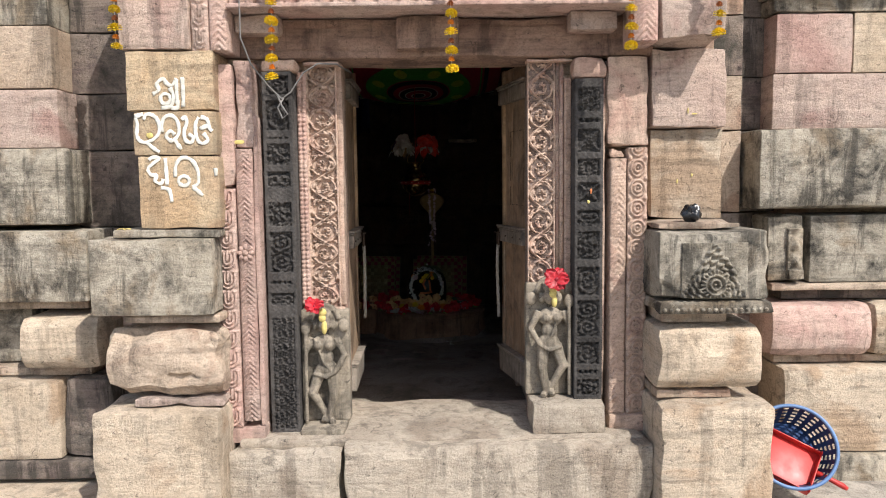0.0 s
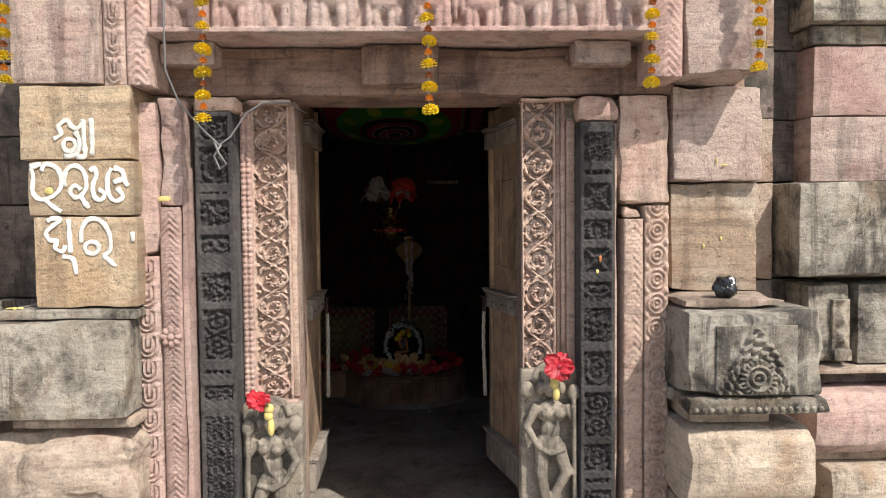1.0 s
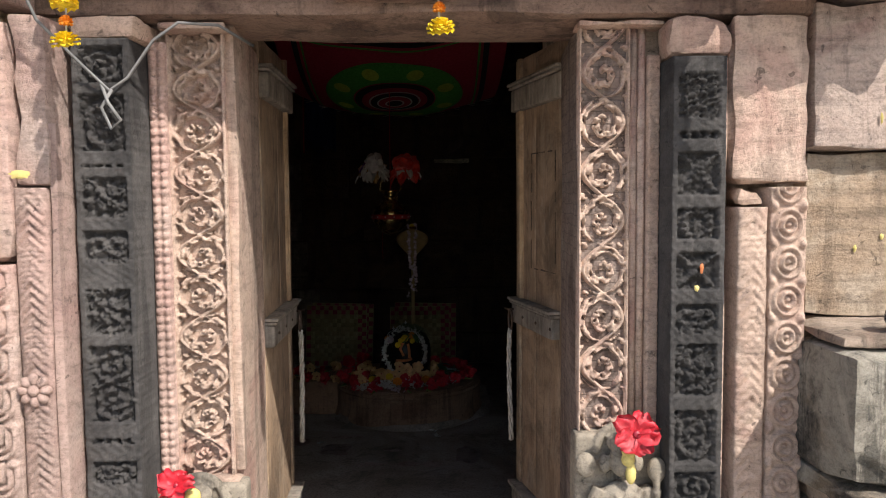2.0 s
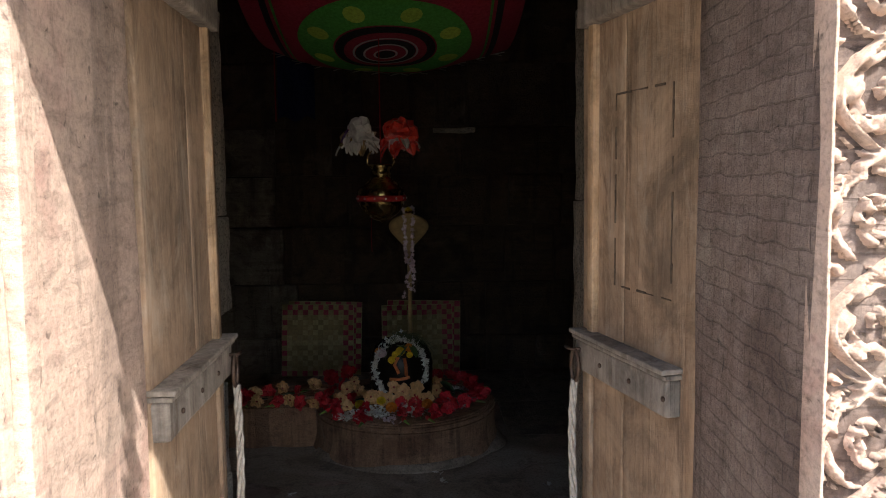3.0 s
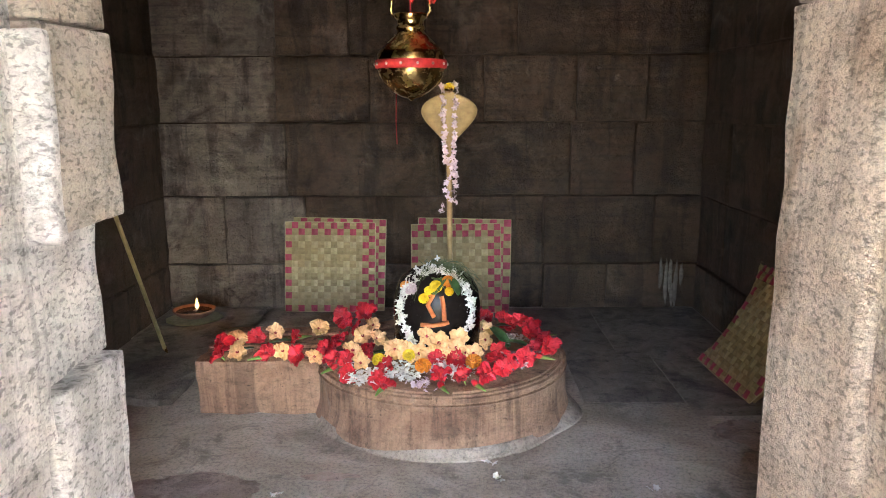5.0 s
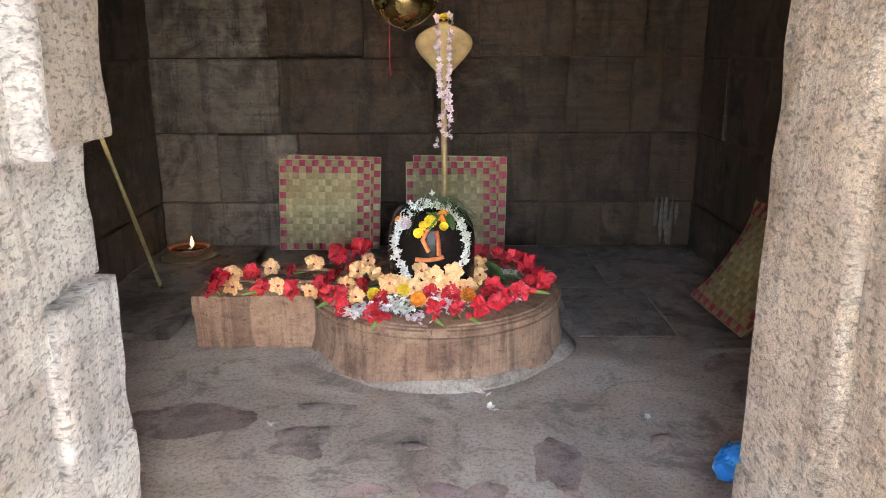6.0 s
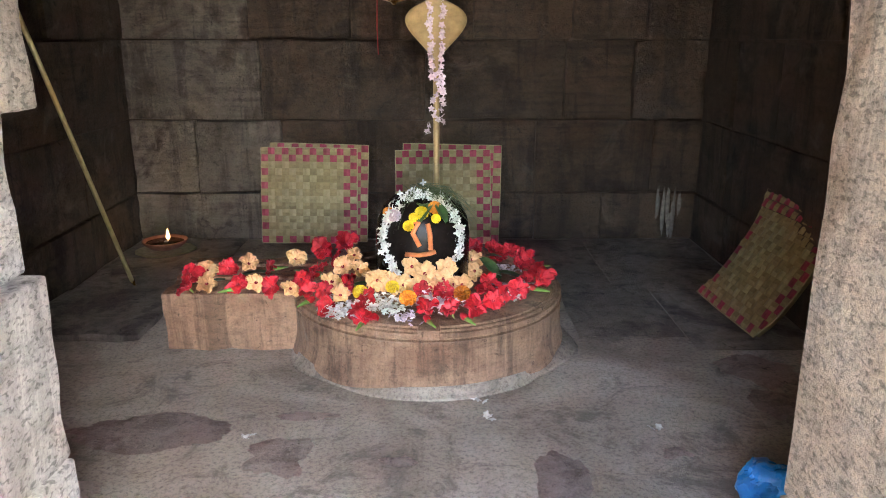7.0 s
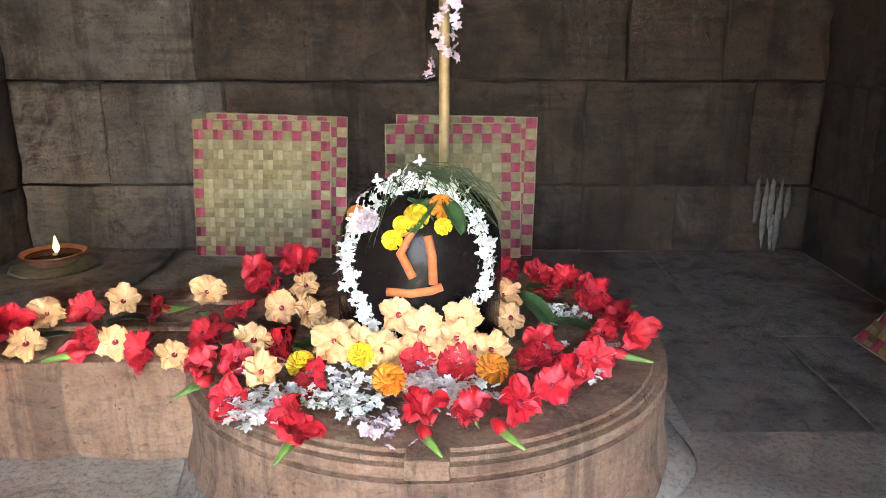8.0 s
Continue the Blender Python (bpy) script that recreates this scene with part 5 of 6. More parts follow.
def bundle(x, z, main, trim, seed, label):
    """A crumpled wrapper bundle: puffed panels above and torn pointed tails below."""
    root = thing("wrapper_bundle", label, "decoration", "wrapper bundles", at=(PX + x, PY, z))
    rr = random.Random(seed)
    for k in range(7):
        bm = bmesh.new()
        a = k * 0.9 + rr.uniform(-0.2, 0.2)
        petal_bm(bm, 0.12 * rr.uniform(0.7, 1.1), 0.10, -0.1, 0.5, a, seed + k, 6, 6)
        for v in bm.verts:
            v.co += noise.noise_vector(v.co * 32 + Vector((seed, k, 0))) * 0.03
        pn = part("panel", bm, M["foil_violet" if k == 4 and main == "foil_white" else "foil_pink" if k == 2 else trim if k % 2 else main], root, "", False)
        pn.matrix_basis = Matrix.Translation((0, 0, 0.13)) @ Matrix.Rotation(0.5, 4, "X")
    for k in range(20):
        bm = bmesh.new()
        petal_bm(bm, rr.uniform(0.06, 0.085), 0.048, 0.1, rr.uniform(0.2, 0.7), 0, seed + k, 6, 4)
        tl = part("tail", bm, M[main if k % 4 else trim], root, "", False)
        tl.matrix_basis = Matrix.Rotation(k * 0.314 + rr.uniform(-0.2, 0.2), 4, "Z") @ Matrix.Translation((rr.uniform(0.03, 0.07), 0, rr.uniform(0.06, 0.11))) @ Matrix.Rotation(rr.uniform(0.25, 1.2), 4, "Y")
    bm = bmesh.new()
    bmesh.ops.create_icosphere(bm, subdivisions=3, radius=0.068)
    for v in bm.verts:
        v.co = v.co * (1 + 0.7 * noise.noise(v.co * 26 + Vector((seed, 0, 0))) + 0.5 * abs(noise.noise(v.co * 48 + Vector((0, seed, 0)))))
    core = part("packet", bm, M["foil_white" if main == "foil_white" else "foil_red"], root, "crumpled printed packet", False)
    core.location = (0, 0, 0.13)
    return root


bundle(-0.12, 1.67, "foil_white", "foil_gold", 3, "crumpled pale plastic wrappers tied above the brass pot")
bundle(0.11, 1.67, "foil_red", "foil_white", 7, "crumpled red plastic wrappers tied above the brass pot")

# ---- canopy cloth under the ceiling ----
canopy = thing("ceiling_canopy", "maroon applique canopy cloth with a green wheel, sagging under the ceiling", "canopy", at=(-0.28, 7.40, 2.225))


def sag(x, y):
    return 0.30 * (y - 0.42) ** 2 + 0.25 * x * x + 0.008 * math.sin(x * 9 + y * 5)


def cloth_bm(inner, outer, drop, square=False, nr=6, na=64):
    bm = bmesh.new()
    rings = []
    for i in range(nr + 1):
        rad = inner + (outer - inner) * i / nr
        ring = []
        for k in range(na):
            a = 2 * math.pi * k / na
            q = rad / max(abs(math.cos(a)), abs(math.sin(a))) if square else rad
            x, y = q * math.cos(a), q * math.sin(a)
            ring.append(bm.verts.new((x, y, sag(x, y) - drop)))
        rings.append(ring)
    for r0, r1 in zip(rings, rings[1:]):
        for k in range(na):
            bm.faces.new((r0[k], r1[k], r1[(k + 1) % na], r0[(k + 1) % na]))
    return bm


part("cloth", cloth_bm(0.001, 0.78, 0.0, True, 16), M["cloth"], canopy)
part("border", cloth_bm(0.62, 0.66, 0.004, True, 2), M["cloth_black"], canopy)
part("border", cloth_bm(0.585, 0.60, 0.004, True, 2), M["cloth_green"], canopy)
part("wheel", cloth_bm(0.30, 0.50, 0.005), M["cloth_green"], canopy)
for k in range(8):
    a = k * math.pi / 4 + 0.4
    spot = cloth_bm(0.001, 0.06, 0.0, False, 2, 14)
    for v in spot.verts:
        x, y = v.co.x + 0.40 * math.cos(a), v.co.y + 0.40 * math.sin(a)
        v.co = Vector((x, y, sag(x, y) - 0.010))
    part("lime_spot", spot, M["cloth_lime"], canopy)
for q, mt in ((0.29, "cloth_black"), (0.24, "cloth"), (0.19, "thread"), (0.175, "cloth_black"), (0.13, "thread"), (0.118, "cloth"), (0.07, "thread"), (0.055, "cloth_black")):
    part("wheel_ring", cloth_bm(q - 0.012 if mt == "thread" else 0.001, q, 0.006 + (0.30 - q) * 0.05, False, 3), M[mt], canopy)
for k in range(12):
    x = -0.70 + k * 0.127
    for s in (-1, 1):
        for yy in (-0.69, 0.69):
            pts = [(x + s * 0.06 * f, yy + 0.075 * (f - 0.0) * 1.0 - 0.04, sag(x, yy) - 0.006) for f in (-1, 0, 1)]
            part("stitch", tube_bm(pts, 0.003, 4), M["thread"], canopy)
cloth = thing("hanging_cloth", "dark blue cloth hanging against the sooty back wall", "cloth", at=(-1.02, 8.78, 2.0))
bm = bmesh.new()
grid = [[bm.verts.new((-0.14 + 0.28 * i / 10, 0.03 * math.sin(i * 1.3 + j * 0.2), 0.02 * math.sin(i) + 0.9 * j / 10)) for i in range(11)] for j in range(11)]
for j in range(10):
    for i in range(10):
        bm.faces.new((grid[j][i], grid[j][i + 1], grid[j + 1][i + 1], grid[j + 1][i]))
bmesh.ops.solidify(bm, geom=bm.faces[:], thickness=0.006)
part("sheet", bm, M["cloth_blue"], cloth)
part("fringe", tube_bm([(-0.15, -0.02, -0.02), (-0.15, -0.02, 0.4), (-0.14, -0.02, 0.85)], 0.006, 6), M["ribbon"], cloth, "red edging")


# ---- woven palm mats ----
def woven_mat(label, w=0.60, n=14, bend=0.0, seed=0):
    """Over-and-under woven strips; the outer rows dyed magenta in alternate cells. Built upright in xz, front to -y."""
    root = thing("woven_mat", label, "mat", "woven palm mats")
    rr = random.Random(seed)
    cell = w / n
    tilt = lambda x, z: -bend * math.sin(math.pi * z / w) + 0.010 * math.sin(x * 11 + seed) + 0.006 * math.sin(z * 17)
    shapes = {}
    for over in (True, False):
        for mt in ("palm", "palm_b", "dye"):
            bm = bmesh.new()
            vs = []
            for a in (0, 0.5, 1):
                for b in (0, 0.5, 1):
                    hump = (4 * a * (1 - a)) if over else (4 * b * (1 - b))
                    vs.append(bm.verts.new(((a - 0.5) * (cell - 0.0008), -0.0045 * hump - (0.002 if over else 0), (b - 0.5) * (cell - 0.0008))))
            for a in range(2):
                for b in range(2):
                    bm.faces.new((vs[a * 3 + b], vs[(a + 1) * 3 + b], vs[(a + 1) * 3 + b + 1], vs[a * 3 + b + 1]))
            shapes[over, mt] = finish("strip", bm, M[mt], False)
    for i in range(n):
        for j in range(n):
            x, z = -w / 2 + (i + 0.5) * cell, (j + 0.5) * cell
            over = (i + j) % 2 == 0
            edge = min(i, j, n - 1 - i, n - 1 - j)
            mt = "dye" if over and (edge == 0 or j == n - 2 or i == n - 2) else ("palm_b" if (over and rr.random() < 0.7) or j == 6 else "palm")
            ob = part("strip", shapes[over, mt], M[mt], root)
            ob.location = (x, tilt(x, z) - 0.002 + rr.uniform(-0.0006, 0.0006), z)
            ob.rotation_euler = (rr.uniform(-0.03, 0.03), rr.uniform(-0.02, 0.02), rr.uniform(-0.05, 0.05))
    bm = bmesh.new()
    back = [[bm.verts.new((-w / 2 + w * i / 8, tilt(-w / 2 + w * i / 8, w * j / 8) + 0.018, w * j / 8)) for i in range(9)] for j in range(9)]
    for j in range(8):
        for i in range(8):
            bm.faces.new((back[j][i], back[j][i + 1], back[j + 1][i + 1], back[j + 1][i]))
    bmesh.ops.solidify(bm, geom=bm.faces[:], thickness=-0.004)
    part("backing", bm, M["palm"], root)
    rim = []
    for x, z in [(-w / 2, w * k / 6) for k in range(7)] + [(-w / 2 + w * k / 6, w) for k in range(1, 7)] + [(w / 2, w - w * k / 6) for k in range(1, 7)] + [(w / 2 - w * k / 6, 0) for k in range(1, 7)]:
        rim.append((x, tilt(x, z), z))
    part("edge_binding", tube_bm(rim, 0.004, 6), M["palm_b"], root)
    return root


def stand(mat, x, y, z, lean, spin=0.0, turn=0.0):
    mat.matrix_basis = Matrix.Translation((x, y, z)) @ Matrix.Rotation(radians(turn), 4, "Z") @ Matrix.Rotation(radians(lean), 4, "X") @ Matrix.Rotation(radians(spin), 4, "Y")


stand(woven_mat("square woven palm mat with magenta border leaning on the wall", 0.55, 14, 0.0, 1), -0.905, 8.72, 0.022, -7, 1.0)
stand(woven_mat("square woven palm mat behind another, against the wall", 0.565, 14, 0.01, 2), -0.86, 8.775, 0.022, -6, 2.0, 2)
stand(woven_mat("square woven palm mat with magenta border, behind the brass staff", 0.545, 14, 0.0, 3), -0.125, 8.73, 0.012, -7, -0.5)
stand(woven_mat("square woven palm mat half hidden behind another mat", 0.57, 13, 0.008, 4), -0.085, 8.785, 0.012, -5, 1.0, -2)
stand(woven_mat("curved woven palm mat leaning on the side wall of the shrine", 0.58, 14, -0.05, 5), 1.10, 7.585, 0.012, -31, 0, -86)

# ---- oil lamp, rod, and small things on the floor ----
lamp = thing("oil_lamp", "brown clay oil lamp with a small flame, on a coaster", "oil lamp", at=(-1.70, 8.58, 0.027))
part("bowl", lathe_bm([(0.05, 0.0), (0.085, 0.012), (0.115, 0.035), (0.125, 0.052), (0.118, 0.054), (0.10, 0.036), (0.06, 0.02), (0.0, 0.018)], 36, 0.03), M["clay"], lamp)
part("oil", lathe_bm([(0.106, 0.040), (0.0, 0.041)], 30), M["lingam"], lamp, "dark oil")
part("wick", tube_bm([(0.0, 0.0, 0.04), (0.02, -0.02, 0.05), (0.03, -0.03, 0.062)], 0.006, 6), M["rope"], lamp)
part("flame", lathe_bm([(0.001, 0.058), (0.010, 0.068), (0.013, 0.08), (0.008, 0.10), (0.001, 0.125)], 14), M["flame"], lamp).location = (0.03, -0.03, 0)
lampmat = part("leaf_coaster", lathe_bm([(0.0, 0.0), (0.15, 0.0), (0.165, 0.003), (0.15, 0.006), (0.0, 0.006)], 40, 0.12, 3.0), M["palm_b"])
lampmat.location = (-1.70, 8.57, 0.021)
tagged(lampmat, "pale round plaited leaf coaster under the oil lamp", "coaster")
glow = bpy.data.lights.new("lamp_glow", "POINT")
glow.energy, glow.color, glow.shadow_soft_size = 0.012, (1.0, 0.55, 0.2), 0.012
new("lamp_glow", glow).location = (-1.67, 8.55, 0.175)

rod = thing("brass_rod", "thin dull brass rod leaning in the corner", "rod")
part("shaft", tube_bm([(-1.64, 7.93, 0.05), (-1.70, 7.62, 0.80), (-1.755, 7.35, 1.45)], 0.0105, 10), M["rod"], rod)
part("tip", tube_bm([(-1.64, 7.93, 0.055), (-1.634, 7.96, 0.0)], 0.011, 10, [1, 0.3]), M["brass"], rod)


def crumpled(name, label, size, material, at, seed, squash=0.6):
    bm = bmesh.new()
    bmesh.ops.create_icosphere(bm, subdivisions=4, radius=1)
    for v in bm.verts:
        n = 0.45 + 0.55 * noise.noise(v.co * 1.5 + Vector((seed, 0, 0))) + 0.30 * abs(noise.noise(v.co * 3.2 + Vector((seed, 2, 0)))) + 0.10 * noise.noise(v.co * 8)
        v.co = Vector((v.co.x * size[0], v.co.y * size[1], v.co.z * size[2])) * (0.65 + 0.7 * n)
    low = min(v.co.z for v in bm.verts)
    for v in bm.verts:
        v.co.z = max(v.co.z - low - size[2] * 0.15, 0)
    ob = part(name, bm, M[material], None, "", 35.0)
    ob.location = at
    return tagged(ob, label, "plastic bag")


crumpled("plastic_bag", "crumpled bright blue plastic bag on the shrine floor", (0.075, 0.06, 0.06), "bag_blue", (0.71, 6.16, 0.0), 2.0)
crumpled("plastic_bag", "small knotted black plastic bag on the wall ledge", (0.042, 0.035, 0.040), "bag_black", (1.06, 3.45, 1.245), 5.0)
for x, y in ((0.0, 6.62), (-0.03, 6.74), (0.52, 6.55), (-0.75, 6.5)):
    ob = part("fallen_blossom", blossom_cluster(3, 0.012, "white", 0.014, int(x * 90)), M["white"])
    ob.location = (x, y, 0.004)
    tagged(ob, "fallen white blossom on the cement floor", "flower", "fallen blossoms", "stuff")


# ---- door leaves ----
def door_leaf(label, hinge, free, flip):
    """Framed plank leaf: planks, side battens, rails with a moulded lip, iron ring and a white rope."""
    h, f = Vector(hinge), Vector(free)
    length = (f - h).length
    root = thing("door_leaf", label, "door", "door leaves")
    ang = math.atan2(f.y - h.y, f.x - h.x)
    root.matrix_basis = Matrix.Translation((h.x, h.y, 0)) @ Matrix.Rotation(ang, 4, "Z")
    z0, z1 = 0.26, 2.10
    s = flip
    cuts = (0.02, 0.33, length - 0.05)
    for a, b in zip(cuts, cuts[1:]):
        part("plank", block_bm(a, b - 0.003, -0.014, 0.014, z0, z1, 0.004, 5, 0.0015, a * 30), M["wood"], root)
    part("batten", block_bm(length - 0.075, length - 0.045, 0.0, s * 0.030, 1.15, z1, 0.003, 4, 0.001, 2), M["wood_pale"], root, "paler bare wood batten")
    part("stile", block_bm(length - 0.045, length, -0.02, 0.02, z0, z1, 0.005, 6, 0.002, 3), M["wood"], root)
    for a, b in ((1.072, 1.148), (0.26, 0.40), (1.90, 1.985)):
        end = 0.09 if flip > 0 and a > 1 and a < 1.5 else 0.02
        part("rail", block_bm(end, length - 0.01, min(0, s * 0.045), max(0, s * 0.045), a, b, 0.008, 6, 0.002, a), M["wood_grey"], root, "bleached grey cross rail")
        lip = part("rail_lip", block_bm(end - 0.004, length - 0.005, min(0, s * 0.052), max(0, s * 0.052), b + 0.001, b + 0.011, 0.003, 6, 0.001, a + 4), M["wood_grey"], root)
        part("rail_lip", block_bm(end - 0.006, length - 0.005, min(0, s * 0.060), max(0, s * 0.060), b + 0.013, b + 0.024, 0.004, 6, 0.001, a + 9), M["wood_grey"], root)
    for k in range(3):
        part("nail", blob_bm([((0.10 + 0.14 * k, s * 0.047, 1.11), (0.006, 0.004, 0.006), 0)], seg=8), M["iron"], root)
    ringpts = [(length - 0.04 + 0.022 * math.sin(2 * math.pi * k / 20), s * 0.058, 1.085 + 0.038 * math.cos(2 * math.pi * k / 20)) for k in range(21)]
    rg = part("ring_handle", tube_bm(ringpts, 0.005, 8, None, None, False), M["iron"], root, "rusty iron ring")
    part("staple", tube_bm([(length - 0.04, 0.0, 1.125), (length - 0.04, s * 0.066, 1.125), (length - 0.01, s * 0.07, 1.127)], 0.0045, 8), M["iron"], rg)
    if flip > 0:  # broken dark outline where a panel was once fixed
        rr = random.Random(9)
        sides = [((0.13, 1.30), (0.37, 1.30)), ((0.37, 1.30), (0.37, 1.73)), ((0.37, 1.73), (0.13, 1.73)), ((0.13, 1.73), (0.13, 1.30))]
        for (xa, za), (xb, zb) in sides:
            n = 7 if za == zb else 12
            for k in range(n):
                if rr.random() < 0.15:
                    continue
                x0, z0s = xa + (xb - xa) * (k + 0.02) / n, za + (zb - za) * (k + 0.02) / n
                x1, z1s = xa + (xb - xa) * (k + 0.97) / n, za + (zb - za) * (k + 0.97) / n
                w = rr.uniform(0.0008, 0.0026)
                part("scar", block_bm(min(x0, x1) - w, max(x0, x1) + w, s * 0.0138, s * 0.0165, min(z0s, z1s) - w, max(z0s, z1s) + w, 0.0006, 2, 0.0012, k), M["scar"], root)
    rp = bmesh.new()
    for k in range(3):
        pts = [(length - 0.04 + 0.006 * math.cos(q * 1.1 + k * 2.1) + 0.012 * math.sin(q * 0.3), s * (0.06 + 0.006 * math.sin(q * 1.1 + k * 2.1)), 1.05 - q * 0.028) for q in range(17)]
        tube_bm(pts, 0.0055, 6, None, rp)
    part("rope", rp, M["rope"], root, "twisted white cotton rope hung on the ring")
    return root


door_leaf("old unpainted wooden door leaf standing open, with iron ring", (-0.605, 4.22), (-0.615, 4.76), -1)
door_leaf("old unpainted wooden door leaf standing open, with rope on its ring", (0.44, 4.24), (0.325, 4.76), 1)


# ---- guardian figures ----
def guardian(x, z, height, s, label):
    """A standing guardian in high relief, one plain fused mesh on its back slab."""
    k = height
    tb = lambda *p, r=0.03, t=None: tube_bm([(a * k * s, b * k, c * k) for a, b, c in p], r * k, 8, t, bm)
    bm = bmesh.new()
    blob_bm([((0.0, -0.06 * k, 0.88 * k), (0.062 * k, 0.065 * k, 0.075 * k), 0), ((0, -0.04 * k, 0.96 * k), (0.07 * k, 0.05 * k, 0.05 * k), 0),
             ((0.0, -0.05 * k, 0.70 * k), (0.105 * k, 0.06 * k, 0.085 * k), 0), ((0.01 * s * k, -0.05 * k, 0.58 * k), (0.07 * k, 0.055 * k, 0.08 * k), 0),
             ((0.02 * s * k, -0.05 * k, 0.48 * k), (0.10 * k, 0.065 * k, 0.07 * k), 0),
             ((-0.045 * k, -0.115 * k, 0.70 * k), (0.035 * k, 0.03 * k, 0.035 * k), 0), ((0.045 * k, -0.115 * k, 0.70 * k), (0.035 * k, 0.03 * k, 0.035 * k), 0),
             ((-0.075 * k, -0.03 * k, 0.86 * k), (0.03 * k, 0.03 * k, 0.045 * k), 0), ((0.075 * k, -0.03 * k, 0.86 * k), (0.03 * k, 0.03 * k, 0.045 * k), 0)], bm, 14)
    tb((0.06, -0.05, 0.46), (0.075, -0.07, 0.26), (0.03, -0.06, 0.03), r=0.048, t=[1.2, 0.9, 0.6])
    tb((-0.04, -0.05, 0.46), (-0.10, -0.09, 0.28), (0.0, -0.05, 0.08), r=0.048, t=[1.2, 0.9, 0.6])
    tb((0.0, -0.05, 0.06), (-0.01, -0.10, 0.02), r=0.03)
    tb((0.05, -0.05, 0.03), (0.07, -0.10, 0.015), r=0.03)
    tb((0.10, -0.05, 0.75), (0.175, -0.06, 0.60), (0.10, -0.10, 0.47), r=0.034, t=[1.1, 0.9, 0.7])
    tb((-0.10, -0.05, 0.75), (-0.165, -0.06, 0.62), (-0.15, -0.09, 0.75), r=0.034, t=[1.1, 0.9, 0.7])
    tb((-0.16, -0.08, 0.02), (-0.155, -0.09, 0.45), (-0.15, -0.09, 0.86), r=0.018)
    tb((-0.09, -0.10, 0.45), (0.02, -0.125, 0.42), (0.11, -0.10, 0.47), r=0.016)
    tb((-0.08, -0.09, 0.76), (0.0, -0.12, 0.55), (0.07, -0.10, 0.46), r=0.011)
    blob_bm([((-0.155 * s * k, -0.07 * k, 0.84 * k), (0.045 * k, 0.04 * k, 0.06 * k), 0), ((0.17 * s * k, -0.05 * k, 0.86 * k), (0.05 * k, 0.03 * k, 0.06 * k), 0)], bm, 12)
    ringp = [(0.115 * math.cos(a), 0.0, 0.90 + 0.13 * math.sin(a)) for a in [math.pi * q / 12 for q in range(13)]]
    tb(*ringp, r=0.022)
    slab = block_bm(-0.21 * k, 0.21 * k, 0.0, 0.07, 0.0, 0.99 * k, 0.012, 4, 0.004, 3.0)
    me = bpy.data.meshes.new("t")
    slab.to_mesh(me)
    slab.free()
    bm.from_mesh(me)
    bpy.data.meshes.remove(me)
    ob = part("guardian_statue", bm, M["figure"])
    ob.location = (x, 3.665, z)
    rm = ob.modifiers.new("fuse", "REMESH")
    rm.mode, rm.voxel_size, rm.use_smooth_shade = "VOXEL", 0.0042, True
    return tagged(ob, label, "statue", "door guardians")


guardian(-0.645, 0.275, 0.56, 1, "worn grey stone guardian statue smeared with yellow turmeric")
guardian(0.45, 0.395, 0.56, -1, "worn grey stone guardian statue with a red flower on its head")
tagged(stone_block(None, -0.755, -0.54, 3.52, 3.70, 0.222, 0.278, "figure", 0.01, 4, 0.004, name="statue_base"), "low grey stone base under the guardian", "base")
tagged(stone_block(None, 0.345, 0.69, 3.50, 3.70, 0.25, 0.392, "sill", 0.012, 5, 0.005, name="statue_base"), "plain stone base under the guardian", "base")
for x, z, hgt in ((-0.645, 0.80, 0.09), (0.455, 0.905, 0.075)):
    bm = blob_bm([((0, 0, 0), (0.018, 0.012, 0.02), 0), ((0.008, 0.004, -hgt * 0.5), (0.014, 0.012, hgt * 0.4), 0), ((0.002, 0.0, hgt * 0.3), (0.02, 0.014, 0.02), 20)])
    ob = part("turmeric_smear", bm, M["turmeric"])
    ob.location = (x, 3.595, z)
    tagged(ob, "dab of yellow turmeric on the statue's forehead", "smear")
h1 = hibiscus("hibiscus_flower", "red", "fresh red hibiscus set on the statue's head", 0.062, 0.3, 8)
h1.matrix_basis = Matrix.Translation((0.47, 3.575, 0.975)) @ Matrix.Rotation(radians(75), 4, "X")
h2 = hibiscus("hibiscus_flower", "red", "small wilted red hibiscus on the statue's head", 0.045, 0.9, 9)
h2.matrix_basis = Matrix.Translation((-0.68, 3.58, 0.86)) @ Matrix.Rotation(radians(60), 4, "X")

